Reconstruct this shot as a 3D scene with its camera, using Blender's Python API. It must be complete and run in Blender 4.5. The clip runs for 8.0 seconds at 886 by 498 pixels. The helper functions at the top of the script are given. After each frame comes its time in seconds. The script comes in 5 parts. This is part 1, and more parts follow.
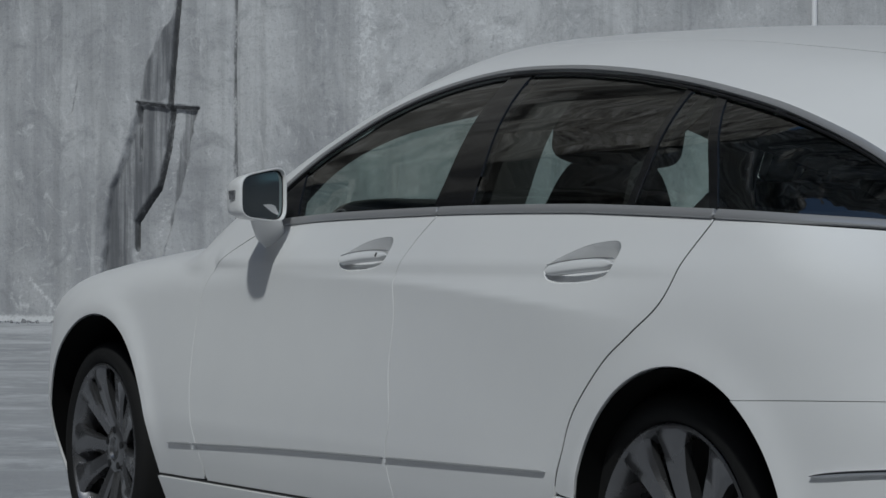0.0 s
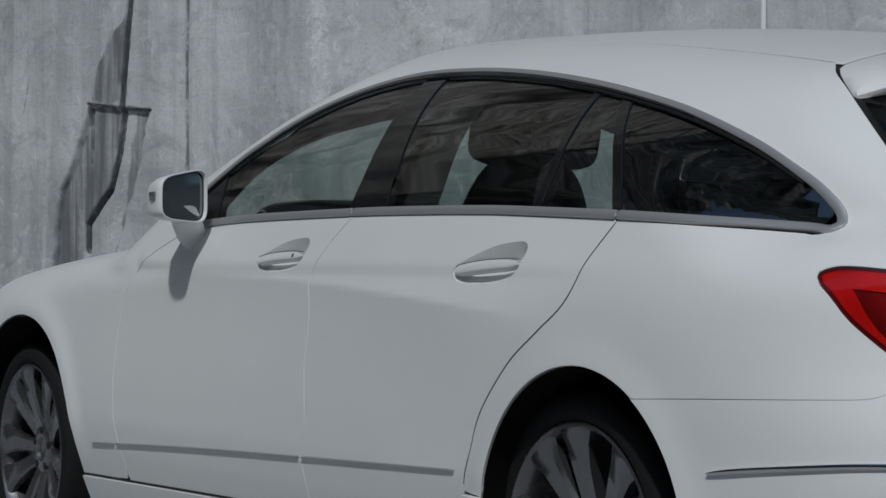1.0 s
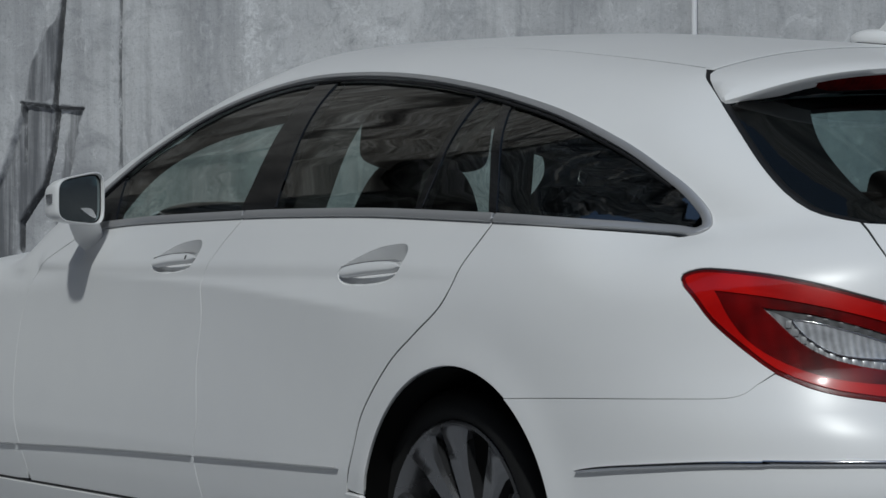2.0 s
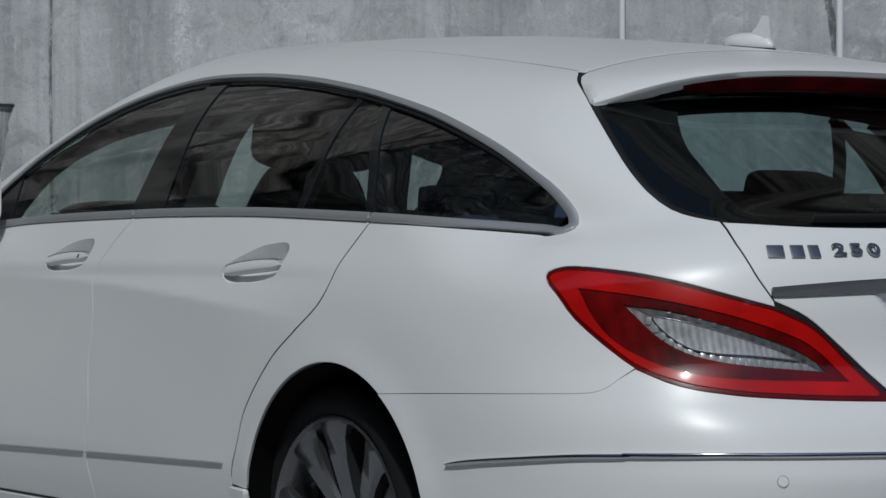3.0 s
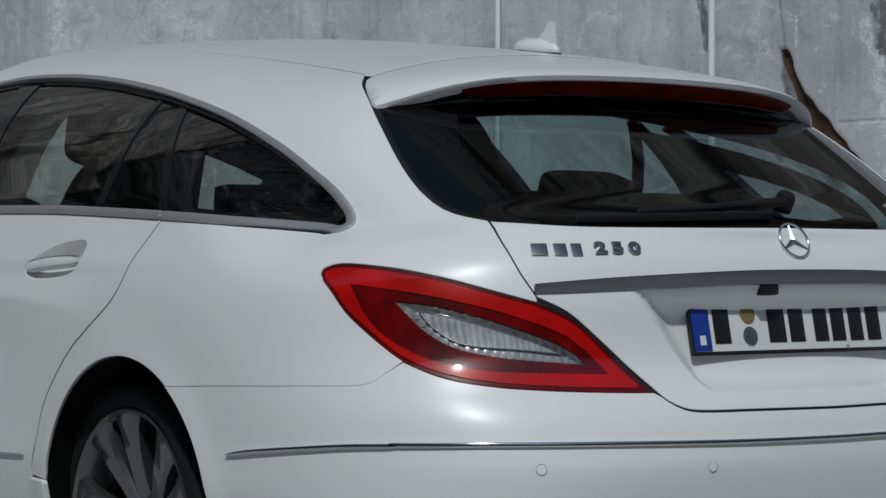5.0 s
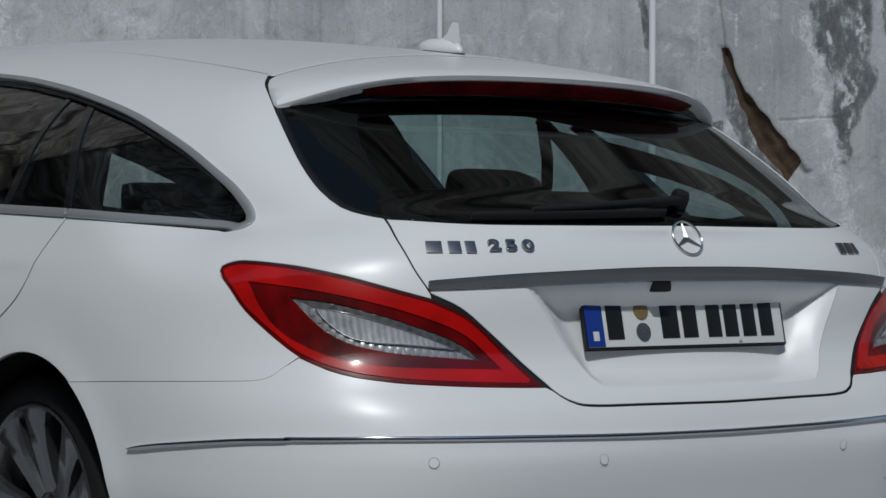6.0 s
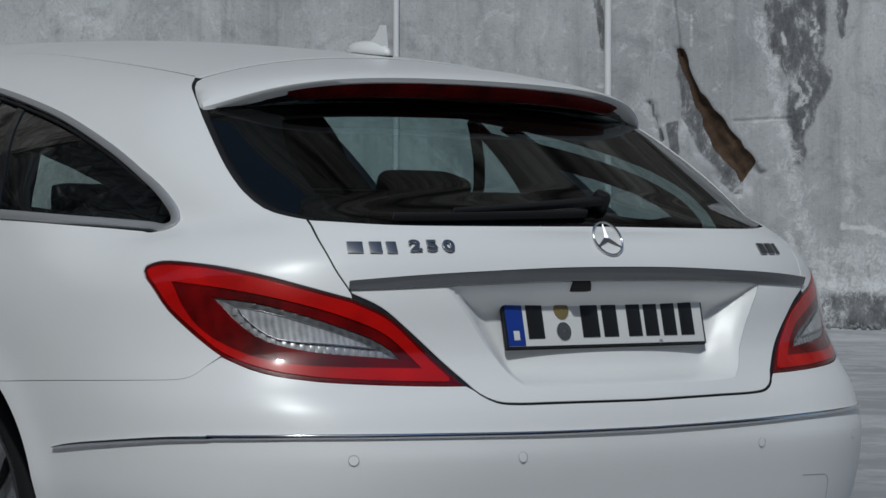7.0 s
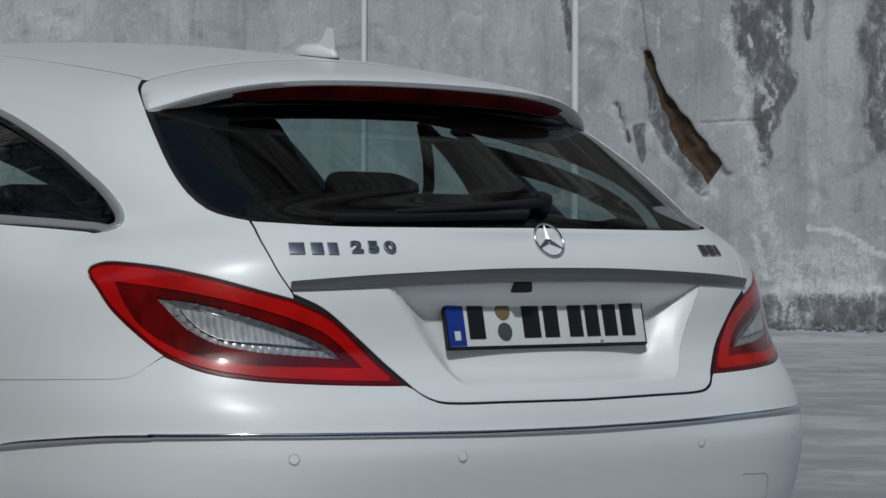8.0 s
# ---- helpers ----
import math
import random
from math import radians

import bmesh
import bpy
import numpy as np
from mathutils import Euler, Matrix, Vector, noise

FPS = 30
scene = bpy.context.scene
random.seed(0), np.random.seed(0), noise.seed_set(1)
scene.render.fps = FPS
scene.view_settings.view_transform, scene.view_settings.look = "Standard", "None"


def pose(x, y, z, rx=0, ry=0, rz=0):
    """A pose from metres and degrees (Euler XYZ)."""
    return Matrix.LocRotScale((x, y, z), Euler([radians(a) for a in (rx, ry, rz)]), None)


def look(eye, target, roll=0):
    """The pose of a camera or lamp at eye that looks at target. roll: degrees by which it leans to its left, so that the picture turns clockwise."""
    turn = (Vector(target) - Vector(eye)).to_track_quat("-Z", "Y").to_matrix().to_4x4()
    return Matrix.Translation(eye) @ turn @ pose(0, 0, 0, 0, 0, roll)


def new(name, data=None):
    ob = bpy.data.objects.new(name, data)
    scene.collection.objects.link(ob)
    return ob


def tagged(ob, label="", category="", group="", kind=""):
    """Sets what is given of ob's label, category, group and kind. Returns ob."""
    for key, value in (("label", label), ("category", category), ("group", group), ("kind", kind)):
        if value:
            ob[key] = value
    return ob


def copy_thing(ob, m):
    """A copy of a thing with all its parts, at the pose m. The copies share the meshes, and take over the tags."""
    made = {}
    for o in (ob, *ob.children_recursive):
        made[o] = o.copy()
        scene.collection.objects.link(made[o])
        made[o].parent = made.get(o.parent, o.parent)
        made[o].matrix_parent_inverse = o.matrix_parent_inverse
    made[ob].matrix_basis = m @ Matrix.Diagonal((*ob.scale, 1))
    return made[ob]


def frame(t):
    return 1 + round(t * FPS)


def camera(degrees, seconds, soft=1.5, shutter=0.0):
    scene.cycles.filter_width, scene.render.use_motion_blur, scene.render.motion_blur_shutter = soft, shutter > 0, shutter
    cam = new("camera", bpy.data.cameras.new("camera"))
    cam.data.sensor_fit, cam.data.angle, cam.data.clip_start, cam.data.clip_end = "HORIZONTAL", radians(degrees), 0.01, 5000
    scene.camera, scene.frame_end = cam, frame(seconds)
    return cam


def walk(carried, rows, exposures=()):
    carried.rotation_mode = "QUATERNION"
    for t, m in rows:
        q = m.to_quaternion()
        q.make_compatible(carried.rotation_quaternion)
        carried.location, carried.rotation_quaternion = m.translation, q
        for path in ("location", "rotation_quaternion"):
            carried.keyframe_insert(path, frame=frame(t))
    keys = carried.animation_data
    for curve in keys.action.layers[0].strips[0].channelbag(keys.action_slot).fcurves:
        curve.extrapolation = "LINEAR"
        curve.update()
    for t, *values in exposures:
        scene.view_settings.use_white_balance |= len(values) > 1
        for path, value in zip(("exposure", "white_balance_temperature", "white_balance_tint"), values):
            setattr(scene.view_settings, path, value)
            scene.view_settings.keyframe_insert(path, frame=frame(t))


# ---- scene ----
from mathutils import geometry

cam = camera(21.0, 8.0)
PATH = [
    (0, (3.687, -3.451, 0.865), (1.946, -2.467, 0.876), 0.2),
    (0.5, (3.727, -3.424, 0.864), (1.992, -2.43, 0.876), 0.2),
    (1, (3.781, -3.392, 0.862), (2.057, -2.378, 0.875), 0.2),
    (2.5, (3.987, -3.304, 0.875), (2.301, -2.228, 0.884), -0.0),
    (3, (4.063, -3.284, 0.875), (2.391, -2.186, 0.883), -0.0),
    (3.5, (4.127, -3.264, 0.875), (2.468, -2.147, 0.882), -0.0),
    (4, (4.193, -3.242, 0.877), (2.548, -2.105, 0.882), -0.1),
    (4.5, (4.253, -3.222, 0.878), (2.62, -2.068, 0.883), -0.0),
    (6, (4.433, -3.167, 0.879), (2.837, -1.962, 0.881), 0.1),
    (6.5, (4.48, -3.154, 0.879), (2.894, -1.935, 0.881), 0.1),
    (7, (4.525, -3.141, 0.88), (2.948, -1.911, 0.882), 0.1),
    (7.5, (4.564, -3.134, 0.881), (2.995, -1.893, 0.884), 0.2),
    (8, (4.597, -3.124, 0.88), (3.035, -1.876, 0.883), 0.2),
]
walk(cam, [(t, look(eye, target, roll)) for t, eye, target, roll in PATH], [(0, -.27, 6080, 4), (8, -.27, 6080, 4)])
# ---- the car's outer skin as a smooth field: negative inside, positive outside ----
def ease(x, xs, ys):
    """Smooth (monotone cubic) curve through a few stations."""
    xs, ys = np.asarray(xs, float), np.asarray(ys, float)
    h, s = np.diff(xs), np.diff(ys) / np.diff(xs)
    m = np.zeros_like(ys)
    m[1:-1] = np.where(s[:-1] * s[1:] > 0, 2 * s[:-1] * s[1:] / np.where(s[:-1] + s[1:] == 0, 1, s[:-1] + s[1:]), 0)
    m[0], m[-1] = s[0], s[-1]
    x = np.clip(x, xs[0], xs[-1])
    i = np.clip(np.searchsorted(xs, x) - 1, 0, len(xs) - 2)
    t = (x - xs[i]) / h[i]
    return (ys[i] * (1 + 2 * t) + h[i] * m[i] * t) * (1 - t) ** 2 + (ys[i + 1] * (3 - 2 * t) + h[i] * m[i + 1] * (t - 1)) * t * t


def smax(a, b, r):
    h = np.maximum(r - np.abs(a - b), 0) / r
    return np.maximum(a, b) + h * h * r / 4


def step(x, a, b):
    t = np.clip((x - a) / (b - a), 0, 1)
    return t * t * (3 - 2 * t)


def skin(p):
    """The field at an array of places (n, 3), in the car's own axes: x backwards from the rear axle, y = 0 its middle, z up."""
    x, y, z = p[..., 0], np.abs(p[..., 1]), p[..., 2]
    # lower body: plan outline at each height
    back = ease(z, (.18, .30, .42, .51, .545, .57, .60, .64, .70, .80, .85, .91, .95, 1.1), (1.04, 1.10, 1.135, 1.150, 1.1470, 1.1420, 1.1320, 1.1090, 1.0785, 1.059, 1.044, 1.011, .975, .80)) - .1
    half = ease(z, (.18, .28, .38, .46, .56, .70, .78, .85, .90, .95, 1.05), (.875, .905, .928, .937, .937, .930, .919, .901, .881, .860, .81))
    crown = ease(z, (.50, .545, .60, .64, .72, .80, .90), (0, .06, .12, .175, .11, .03, 0)) * y ** 2 / (1 + (y / .5) ** 4)   # the tail bows out in plan
    power = ease(z, (.3, .52, .62, .75, .9), (4.0, 3.82, 3.72, 3.40, 3.3))
    line = ease(x, (-3.2, -2.4, -1.6, -1.03, -.64, -.29, .1), (.852, .846, .838, .822, .80, .776, .745))   # the falling crease along the doors
    fade = step(x, -2.9, -2.3) * (1 - step(x, -.55, .10))
    upper, kink = .86 + .43 * (.955 - z), .86 + .43 * (.955 - line)
    lower = kink + (.937 - kink) * step(line - z, -.035, line - .50)
    half = half * (1 - fade) + fade * np.where(z < .48, half, -smax(-upper, -lower, .0025))
    half = half + .012 * np.exp(-((x - .05) / .45) ** 2 - ((z - .80) / .16) ** 2)  # haunch
    for wheel, rise in ((.09, .010), (-2.80, .012)):                 # flared arches
        d = np.hypot(x - wheel, z - .32)
        half = half + rise * np.exp(-((d - (.345 if wheel > 0 else .41)) / .05) ** 2) * step(z, .2, .45)
    rear = np.maximum(x - .1, 0) / (back - crown)
    nose = np.maximum(-3.0 - x, 0) / ease(z, (.2, .5, .7, .85), (.70, .76, .72, .58))
    plan = ((rear + 1e-6) ** power + (y / half + 1e-6) ** power) ** (1 / power)
    plan_f = ((nose + 1e-6) ** 2.3 + (y / half + 1e-6) ** 2.3) ** (1 / 2.3)
    low = (np.where(x > -1.2, plan, plan_f) - 1) * .9
    bonnet = ease(x, (-3.75, -3.4, -3.0, -2.5, -2.0, -1.75, -1.4, .1, .6, .8), (.69, .835, .915, .958, .978, 1.0, 1.12, 1.12, .985, .985)) - .09 * y ** 2 - .04 * y ** 4
    low = smax(low, z - bonnet, .09)
    # cabin
    dz = z - .955
    taper = 1 - .200 * np.maximum(x + .3, 0) ** 2.64
    side = y - (.86 - np.where(dz < 0, .43 * dz, .43 * dz + .75 * dz ** 2)) * taper
    glass = (x - (.985 - 1.62 * (z - .94) - .50 * y ** 2.5)) * .52
    top_line = ease(x, (-2.0, -1.6, -1.2, -.8, -.4, 0, .3, .6, .8), (1.435, 1.440, 1.430, 1.413, 1.387, 1.345, 1.309, 1.264, 1.225))
    roof = z - (top_line - .20 * y ** 2 - .20 * y ** 4)
    screen = (-1.985 + 1.9 * (z - 1.043) + 1.2 * (z - 1.043) ** 2 - .42 * (.8 - y) - x) * .42
    cabin = smax(smax(smax(smax(side * .85, roof, .09), screen, .06), glass, .05), .86 + .065 * step(x, .55, .78) - z, .02)
    return -smax(-low, -cabin, .03)


def normals(p, e=.0015):
    g = np.stack([skin(p + np.eye(3)[i] * e) - skin(p - np.eye(3)[i] * e) for i in range(3)], -1)
    return g / np.maximum(np.linalg.norm(g, axis=-1, keepdims=True), 1e-9)


def drop_on(p, way, reach=1.6, steps=70):
    """Where rays from places p along way first meet the skin."""
    p, way = np.asarray(p, float), np.broadcast_to(np.asarray(way, float), np.shape(p))
    lo, hi, found = np.zeros(len(p)), np.full(len(p), np.nan), np.zeros(len(p), bool)
    open_rays = np.arange(len(p))
    for k in range(1, steps + 1):
        d = reach * k / steps
        hit = skin(p[open_rays] + way[open_rays] * d) < 0
        got = open_rays[hit]
        hi[got], lo[got], found[got] = d, d - reach / steps, True
        open_rays = open_rays[~hit]
        if not len(open_rays):
            break
    hi = np.where(found, hi, reach)
    lo = np.where(found, lo, reach)
    for _ in range(16):
        mid = (lo + hi) / 2
        inside = skin(p + way * mid[:, None]) < 0
        hi, lo = np.where(inside, mid, hi), np.where(inside, lo, mid)
    return p + way * hi[:, None], found

# ---- light ----
world = bpy.data.worlds.new("sky")
scene.world = world
world.use_nodes = True
SUN = Vector((.487, -.435, .757)).normalized()      # towards the sun
sky = world.node_tree.nodes.new("ShaderNodeTexSky")
sky.sky_type, sky.sun_disc = "NISHITA", False
sky.sun_elevation, sky.sun_rotation = math.asin(SUN.z), math.atan2(SUN.x, SUN.y)
back_node = world.node_tree.nodes["Background"]
back_node.inputs["Strength"].default_value = .088
world.node_tree.links.new(sky.outputs[0], back_node.inputs["Color"])
sun = new("sun", bpy.data.lights.new("sun", "SUN"))
sun.data.energy, sun.data.angle, sun.data.color = 2.32, radians(2.4), (1, .975, .94)
sun.matrix_world = look(SUN * 40, (0, 0, 0))


# ---- materials ----
class Nodes:
    """A short way to write node materials."""

    def __init__(self, name, **values):
        self.mat = bpy.data.materials.new(name)
        self.mat.use_nodes = True
        self.tree = self.mat.node_tree
        self.bsdf = self.tree.nodes["Principled BSDF"]
        self.out = self.tree.nodes["Material Output"]
        self.set(self.bsdf, **values)

    def set(self, node, **values):
        for key, v in values.items():
            key = key.replace("_", " ")
            socket = node.inputs[int(key[1:])] if key[0] == "i" and key[1:].isdigit() else node.inputs[key]
            if isinstance(v, bpy.types.NodeSocket):
                self.tree.links.new(v, socket)
            elif isinstance(v, tuple) and len(v) == 3 and socket.type == "RGBA":
                socket.default_value = (*v, 1)
            else:
                socket.default_value = v

    def node(self, kind, **values):
        n = self.tree.nodes.new("ShaderNode" + kind)
        self.set(n, **values)
        return n

    def place(self, scale=(1, 1, 1), turn=(0, 0, 0), shift=(0, 0, 0)):
        n = self.node("Mapping", Scale=scale, Rotation=turn, Location=shift)
        self.tree.links.new(self.node("TexCoord").outputs["Object"], n.inputs["Vector"])
        return n.outputs[0]

    def noise(self, vector, scale, detail=6, rough=.6, distort=0.0):
        return self.node("TexNoise", Vector=vector, Scale=scale, Detail=detail, Roughness=rough, Distortion=distort).outputs["Fac"]

    def ramp(self, fac, *stops):
        n = self.node("ValToRGB", Fac=fac)
        e = n.color_ramp.elements
        for i, (at, c) in enumerate(stops):
            s = e[i] if i < 2 else e.new(at)
            s.position, s.color = at, (*((c, c, c) if isinstance(c, (int, float)) else c), 1)
        return n.outputs["Color"]

    def mix(self, fac, a, b, kind="MIX"):
        n = self.tree.nodes.new("ShaderNodeMix")
        n.data_type, n.blend_type = "RGBA", kind
        self.set(n, i0=fac, i6=a, i7=b)
        return n.outputs[2]

    def sums(self, op, a, b=0.0):
        n = self.tree.nodes.new("ShaderNodeMath")
        n.operation = op
        self.set(n, i0=a, i1=b)
        return n.outputs[0]

    def bump(self, height, strength=.3, distance=.01):
        self.set(self.bsdf, Normal=self.node("Bump", Height=height, Strength=strength, Distance=distance).outputs[0])
        return self


def plain(name, colour, rough=.5, metal=0.0, coat=0.0, grain=0.0, scale=300, **more):
    """A simple surface with a fine uneven gloss."""
    m = Nodes(name, Base_Color=colour, Metallic=metal, Coat_Weight=coat, **more)
    v = m.place()
    n = m.noise(v, 9, 4)
    m.set(m.bsdf, Roughness=m.sums("ADD", m.sums("MULTIPLY", n, .12), max(rough - .06, 0)))
    m.set(m.bsdf, Base_Color=m.mix(m.sums("MULTIPLY", m.noise(v, 22, 5), .35), colour, tuple(c * .82 for c in colour)))
    if grain:
        m.bump(m.noise(v, scale, 3), grain, .002)
    return m.mat


def white_paint():
    m = Nodes("white_paint", Metallic=0.0, Roughness=.42, Coat_Weight=.90, Coat_Roughness=.325, Coat_IOR=1.45, Specular_IOR_Level=.15)
    v = m.place()
    m.set(m.bsdf, Base_Color=m.mix(m.ramp(m.noise(v, 1.6, 5), (.35, 0), (.7, 1)), (.76, .76, .755), (.72, .72, .725)))
    m.bump(m.noise(v, 900, 2), .03, .0005)
    return m.mat


def pane(name, tint, sheen=.96, front=.055):
    """A thin sheet of glass: see-through and tinted, with the mirror sheen of glass at low angles."""
    m = Nodes(name)
    clear = m.node("BsdfTransparent", Color=tint)
    shine = m.node("BsdfGlossy", Color=(1, 1, 1), Roughness=.0)
    low = m.sums("POWER", m.node("LayerWeight", Blend=.5).outputs["Facing"], 5.0)
    fac = m.sums("ADD", m.sums("MULTIPLY", low, sheen), front)
    blend = m.node("MixShader", i0=fac, i1=clear.outputs[0], i2=shine.outputs[0])
    m.tree.links.new(blend.outputs[0], m.out.inputs["Surface"])
    return m.mat


def marble_wall():
    """Sawn marble face: grey-blue cloud, pale runs of lime, dark weathered stains where the face carries them, rust in the scar."""
    m = Nodes("marble_wall", Roughness=.8, Specular_IOR_Level=.2)
    v = m.place()
    runs = m.place((1, 1, .13))
    c = m.ramp(m.noise(v, .33, 7, .58, .6), (.34, (.28, .285, .298)), (.50, (.41, .414, .423)), (.66, (.53, .533, .538)))
    c = m.mix(m.ramp(m.noise(runs, 1.1, 7, .62, .3), (.48, 0), (.72, .65)), c, (.49, .492, .496))
    c = m.mix(m.ramp(m.noise(v, 2.6, 9, .72, 1.6), (.55, 0), (.66, .75)), c, (.61, .615, .62))
    c = m.mix(m.ramp(m.noise(v, 1.1, 8, .7, 1.2), (.30, .60), (.46, 0)), c, (.215, .22, .232))
    scratch = m.node("Mapping", Vector=m.place((1, 1, 1), (0, radians(24), 0)), Scale=(1, 1, .16)).outputs[0]
    c = m.mix(m.ramp(m.noise(scratch, 4.2, 7, .7, 1.0), (.60, 0), (.70, .6)), c, (.66, .664, .67))
    c = m.mix(m.ramp(m.noise(m.place((1, 1, .7)), 3.4, 9, .75, .8), (.33, .45), (.45, 0)), c, (.22, .223, .234))
    # thin branching veins
    streaks = m.place((1, 1, .035))
    c = m.mix(m.ramp(m.noise(streaks, 3.2, 6, .6, .2), (.36, .42), (.50, 0)), c, (.25, .253, .262))
    c = m.mix(m.ramp(m.noise(streaks, 5.5, 6, .65, .2), (.58, 0), (.72, .45)), c, (.55, .553, .557))
    veins = m.node("TexVoronoi", Vector=m.mix(.35, m.place((1, 1, .6)), m.node("TexNoise", Vector=v, Scale=1.2, Detail=5).outputs["Color"]), Scale=.32)
    veins.feature = "DISTANCE_TO_EDGE"
    c = m.mix(m.ramp(veins.outputs["Distance"], (.0, .22), (.010, 0)), c, (.20, .205, .22))
    stain = m.node("Attribute")
    stain.attribute_name = "stain"
    edge = m.sums("ADD", stain.outputs["Fac"], m.sums("MULTIPLY", m.sums("SUBTRACT", m.noise(m.place((1, 1, .6)), 4.5, 10, .78, .6), .5), 1.0))
    dark = m.ramp(m.noise(m.place((1, 1, .55)), 6.5, 10, .78, .25), (.36, (.060, .062, .066)), (.52, (.16, .163, .168)), (.64, (.50, .505, .51)))
    c = m.mix(m.ramp(edge, (.40, 0), (.62, .92)), c, dark)
    pale = m.node("Attribute")
    pale.attribute_name = "lime"
    edge = m.sums("ADD", pale.outputs["Fac"], m.sums("MULTIPLY", m.sums("SUBTRACT", m.noise(v, 9, 10, .80, 1.3), .5), 2.4))
    c = m.mix(m.ramp(edge, (.45, 0), (.85, .85)), c, (.66, .665, .67))
    c = m.mix(m.ramp(m.noise(v, 26, 6, .75), (.34, .38), (.47, 0)), c, (.18, .183, .19))
    # a darker tone in upright bands, as strong as the face asks for
    darken = m.node("Attribute")
    darken.attribute_name = "darken"
    dark_fac = m.sums("ADD", darken.outputs["Fac"], m.sums("MULTIPLY", m.sums("SUBTRACT", m.noise(m.place((1, 1, .25)), 5, 9, .75, .4), .5), 1.1))
    bands = m.ramp(m.noise(m.place((1, 1, .05)), 8, 6, .65, .2), (.36, .35), (.58, 1))
    c = m.mix(m.sums("MULTIPLY", m.ramp(dark_fac, (.28, 0), (.62, .92)), bands), c, (.115, .118, .126))
    rust = m.node("Attribute")
    rust.attribute_name = "rust"
    brown = m.ramp(m.noise(v, 6, 8, .7, .6), (.30, (.028, .019, .014)), (.55, (.070, .043, .027)), (.8, (.115, .085, .064)))
    c = m.mix(m.ramp(rust.outputs["Fac"], (.45, 0), (.55, 1)), c, brown)
    m.set(m.bsdf, Base_Color=c)
    return m.bump(m.sums("ADD", m.noise(v, 5, 10, .7), m.noise(runs, 6, 6)), .45, .04).mat


def quarry_floor():
    m = Nodes("quarry_floor", Roughness=.8, Specular_IOR_Level=.3)
    v = m.place((1, 1, 1))
    turned = m.place((1, 1, 1), (0, 0, radians(-50)))
    tracks = m.node("Mapping", Vector=turned, Scale=(.34, 1, 1)).outputs[0]
    c = m.ramp(m.noise(v, .5, 8, .65, .5), (.32, (.27, .274, .283)), (.55, (.335, .339, .347)), (.75, (.39, .393, .40)))
    c = m.mix(m.ramp(m.noise(tracks, .5, 4, .5, .4), (.40, .15), (.52, 0)), c, (.20, .205, .218))
    drift = m.ramp(m.noise(tracks, .42, 3, .5, .3), (.56, 0), (.64, .5))
    crumbs = m.ramp(m.noise(v, 7, 9, .75, .6), (.38, .25), (.56, 1))
    c = m.mix(m.sums("MULTIPLY", m.sums("MULTIPLY", drift, crumbs), .85), c, (.66, .665, .67))
    scuffs = m.ramp(m.noise(v, 1.5, 10, .74, .2), (.48, 0), (.62, .8))
    c = m.mix(scuffs, c, (.50, .505, .515))
    thin = m.ramp(m.noise(m.node("Mapping", Vector=turned, Scale=(.26, 1, 1)).outputs[0], .8, 4, .6, .3), (.57, 0), (.66, .55))
    c = m.mix(thin, c, (.52, .525, .53))
    c = m.mix(m.ramp(m.noise(v, 9, 9, .75), (.28, .5), (.42, 0)), c, (.15, .15, .165))
    m.set(m.bsdf, Base_Color=c)
    return m.bump(m.noise(v, 14, 10, .7), .5, .03).mat


def lens(name, light, dark, pitch, gloss=.12):
    """Moulded red plastic: deep even colour with faint upright ribs and a few darker pools behind a polished face."""
    m = Nodes(name, Specular_IOR_Level=.12, Coat_Weight=.13, Coat_Roughness=gloss)
    v = m.place()
    ribs = m.node("TexWave", Vector=v, Scale=.32 / pitch, Distortion=.3, Detail=2.0)
    ribs.bands_direction = "Y"
    tone = m.sums("ADD", m.sums("MULTIPLY", ribs.outputs["Fac"], .07), m.sums("MULTIPLY", m.noise(v, 14, 3, .5), .9))
    m.set(m.bsdf, Base_Color=m.mix(m.ramp(tone, (.30, 0), (.72, 1)), dark, light), Roughness=.3)
    return m.mat


def ribbed(name, light, dark, pitch):
    """Clear moulded optic over silver: upright facets with a soft metallic sheen."""
    m = Nodes(name, Metallic=.45, Roughness=.26, Coat_Weight=.4, Coat_Roughness=.08)
    v = m.place()
    ribs = m.node("TexWave", Vector=v, Scale=.32 / pitch, Distortion=1.2, Detail=2.0)
    ribs.bands_direction = "Y"
    tone = m.sums("ADD", m.sums("MULTIPLY", ribs.outputs["Fac"], .20), m.sums("MULTIPLY", m.noise(v, 30, 4, .6), .95))
    m.set(m.bsdf, Base_Color=m.mix(m.ramp(tone, (.30, 0), (.80, 1)), dark, light))
    return m.bump(ribs.outputs["Fac"], .22, .002).mat


PAINT = white_paint()
CHROME = plain("chrome", (.72, .72, .74), .13, 1.0)
SATIN = plain("satin_trim", (.46, .46, .47), .34, .55)
BLACK = plain("black_plastic", (.010, .010, .011), .5, Specular_IOR_Level=.3)
GLOSS = plain("black_gloss", (.010, .010, .011), .12, coat=.5)
FRIT = plain("black_enamel", (.004, .004, .0045), .6, Specular_IOR_Level=.1)
RUBBER = plain("tyre_rubber", (.009, .009, .0092), .8, grain=.3, Specular_IOR_Level=.25)
LINER = plain("arch_liner", (.005, .005, .005), .95, Specular_IOR_Level=.1)
LINING = plain("cabin_lining", (.20, .21, .20), .85, grain=.3)
SEAT = plain("dark_leather", (.026, .025, .024), .62, grain=.2, Specular_IOR_Level=.25)
GLASS = pane("side_glass", (.74, .83, .80), front=.17)
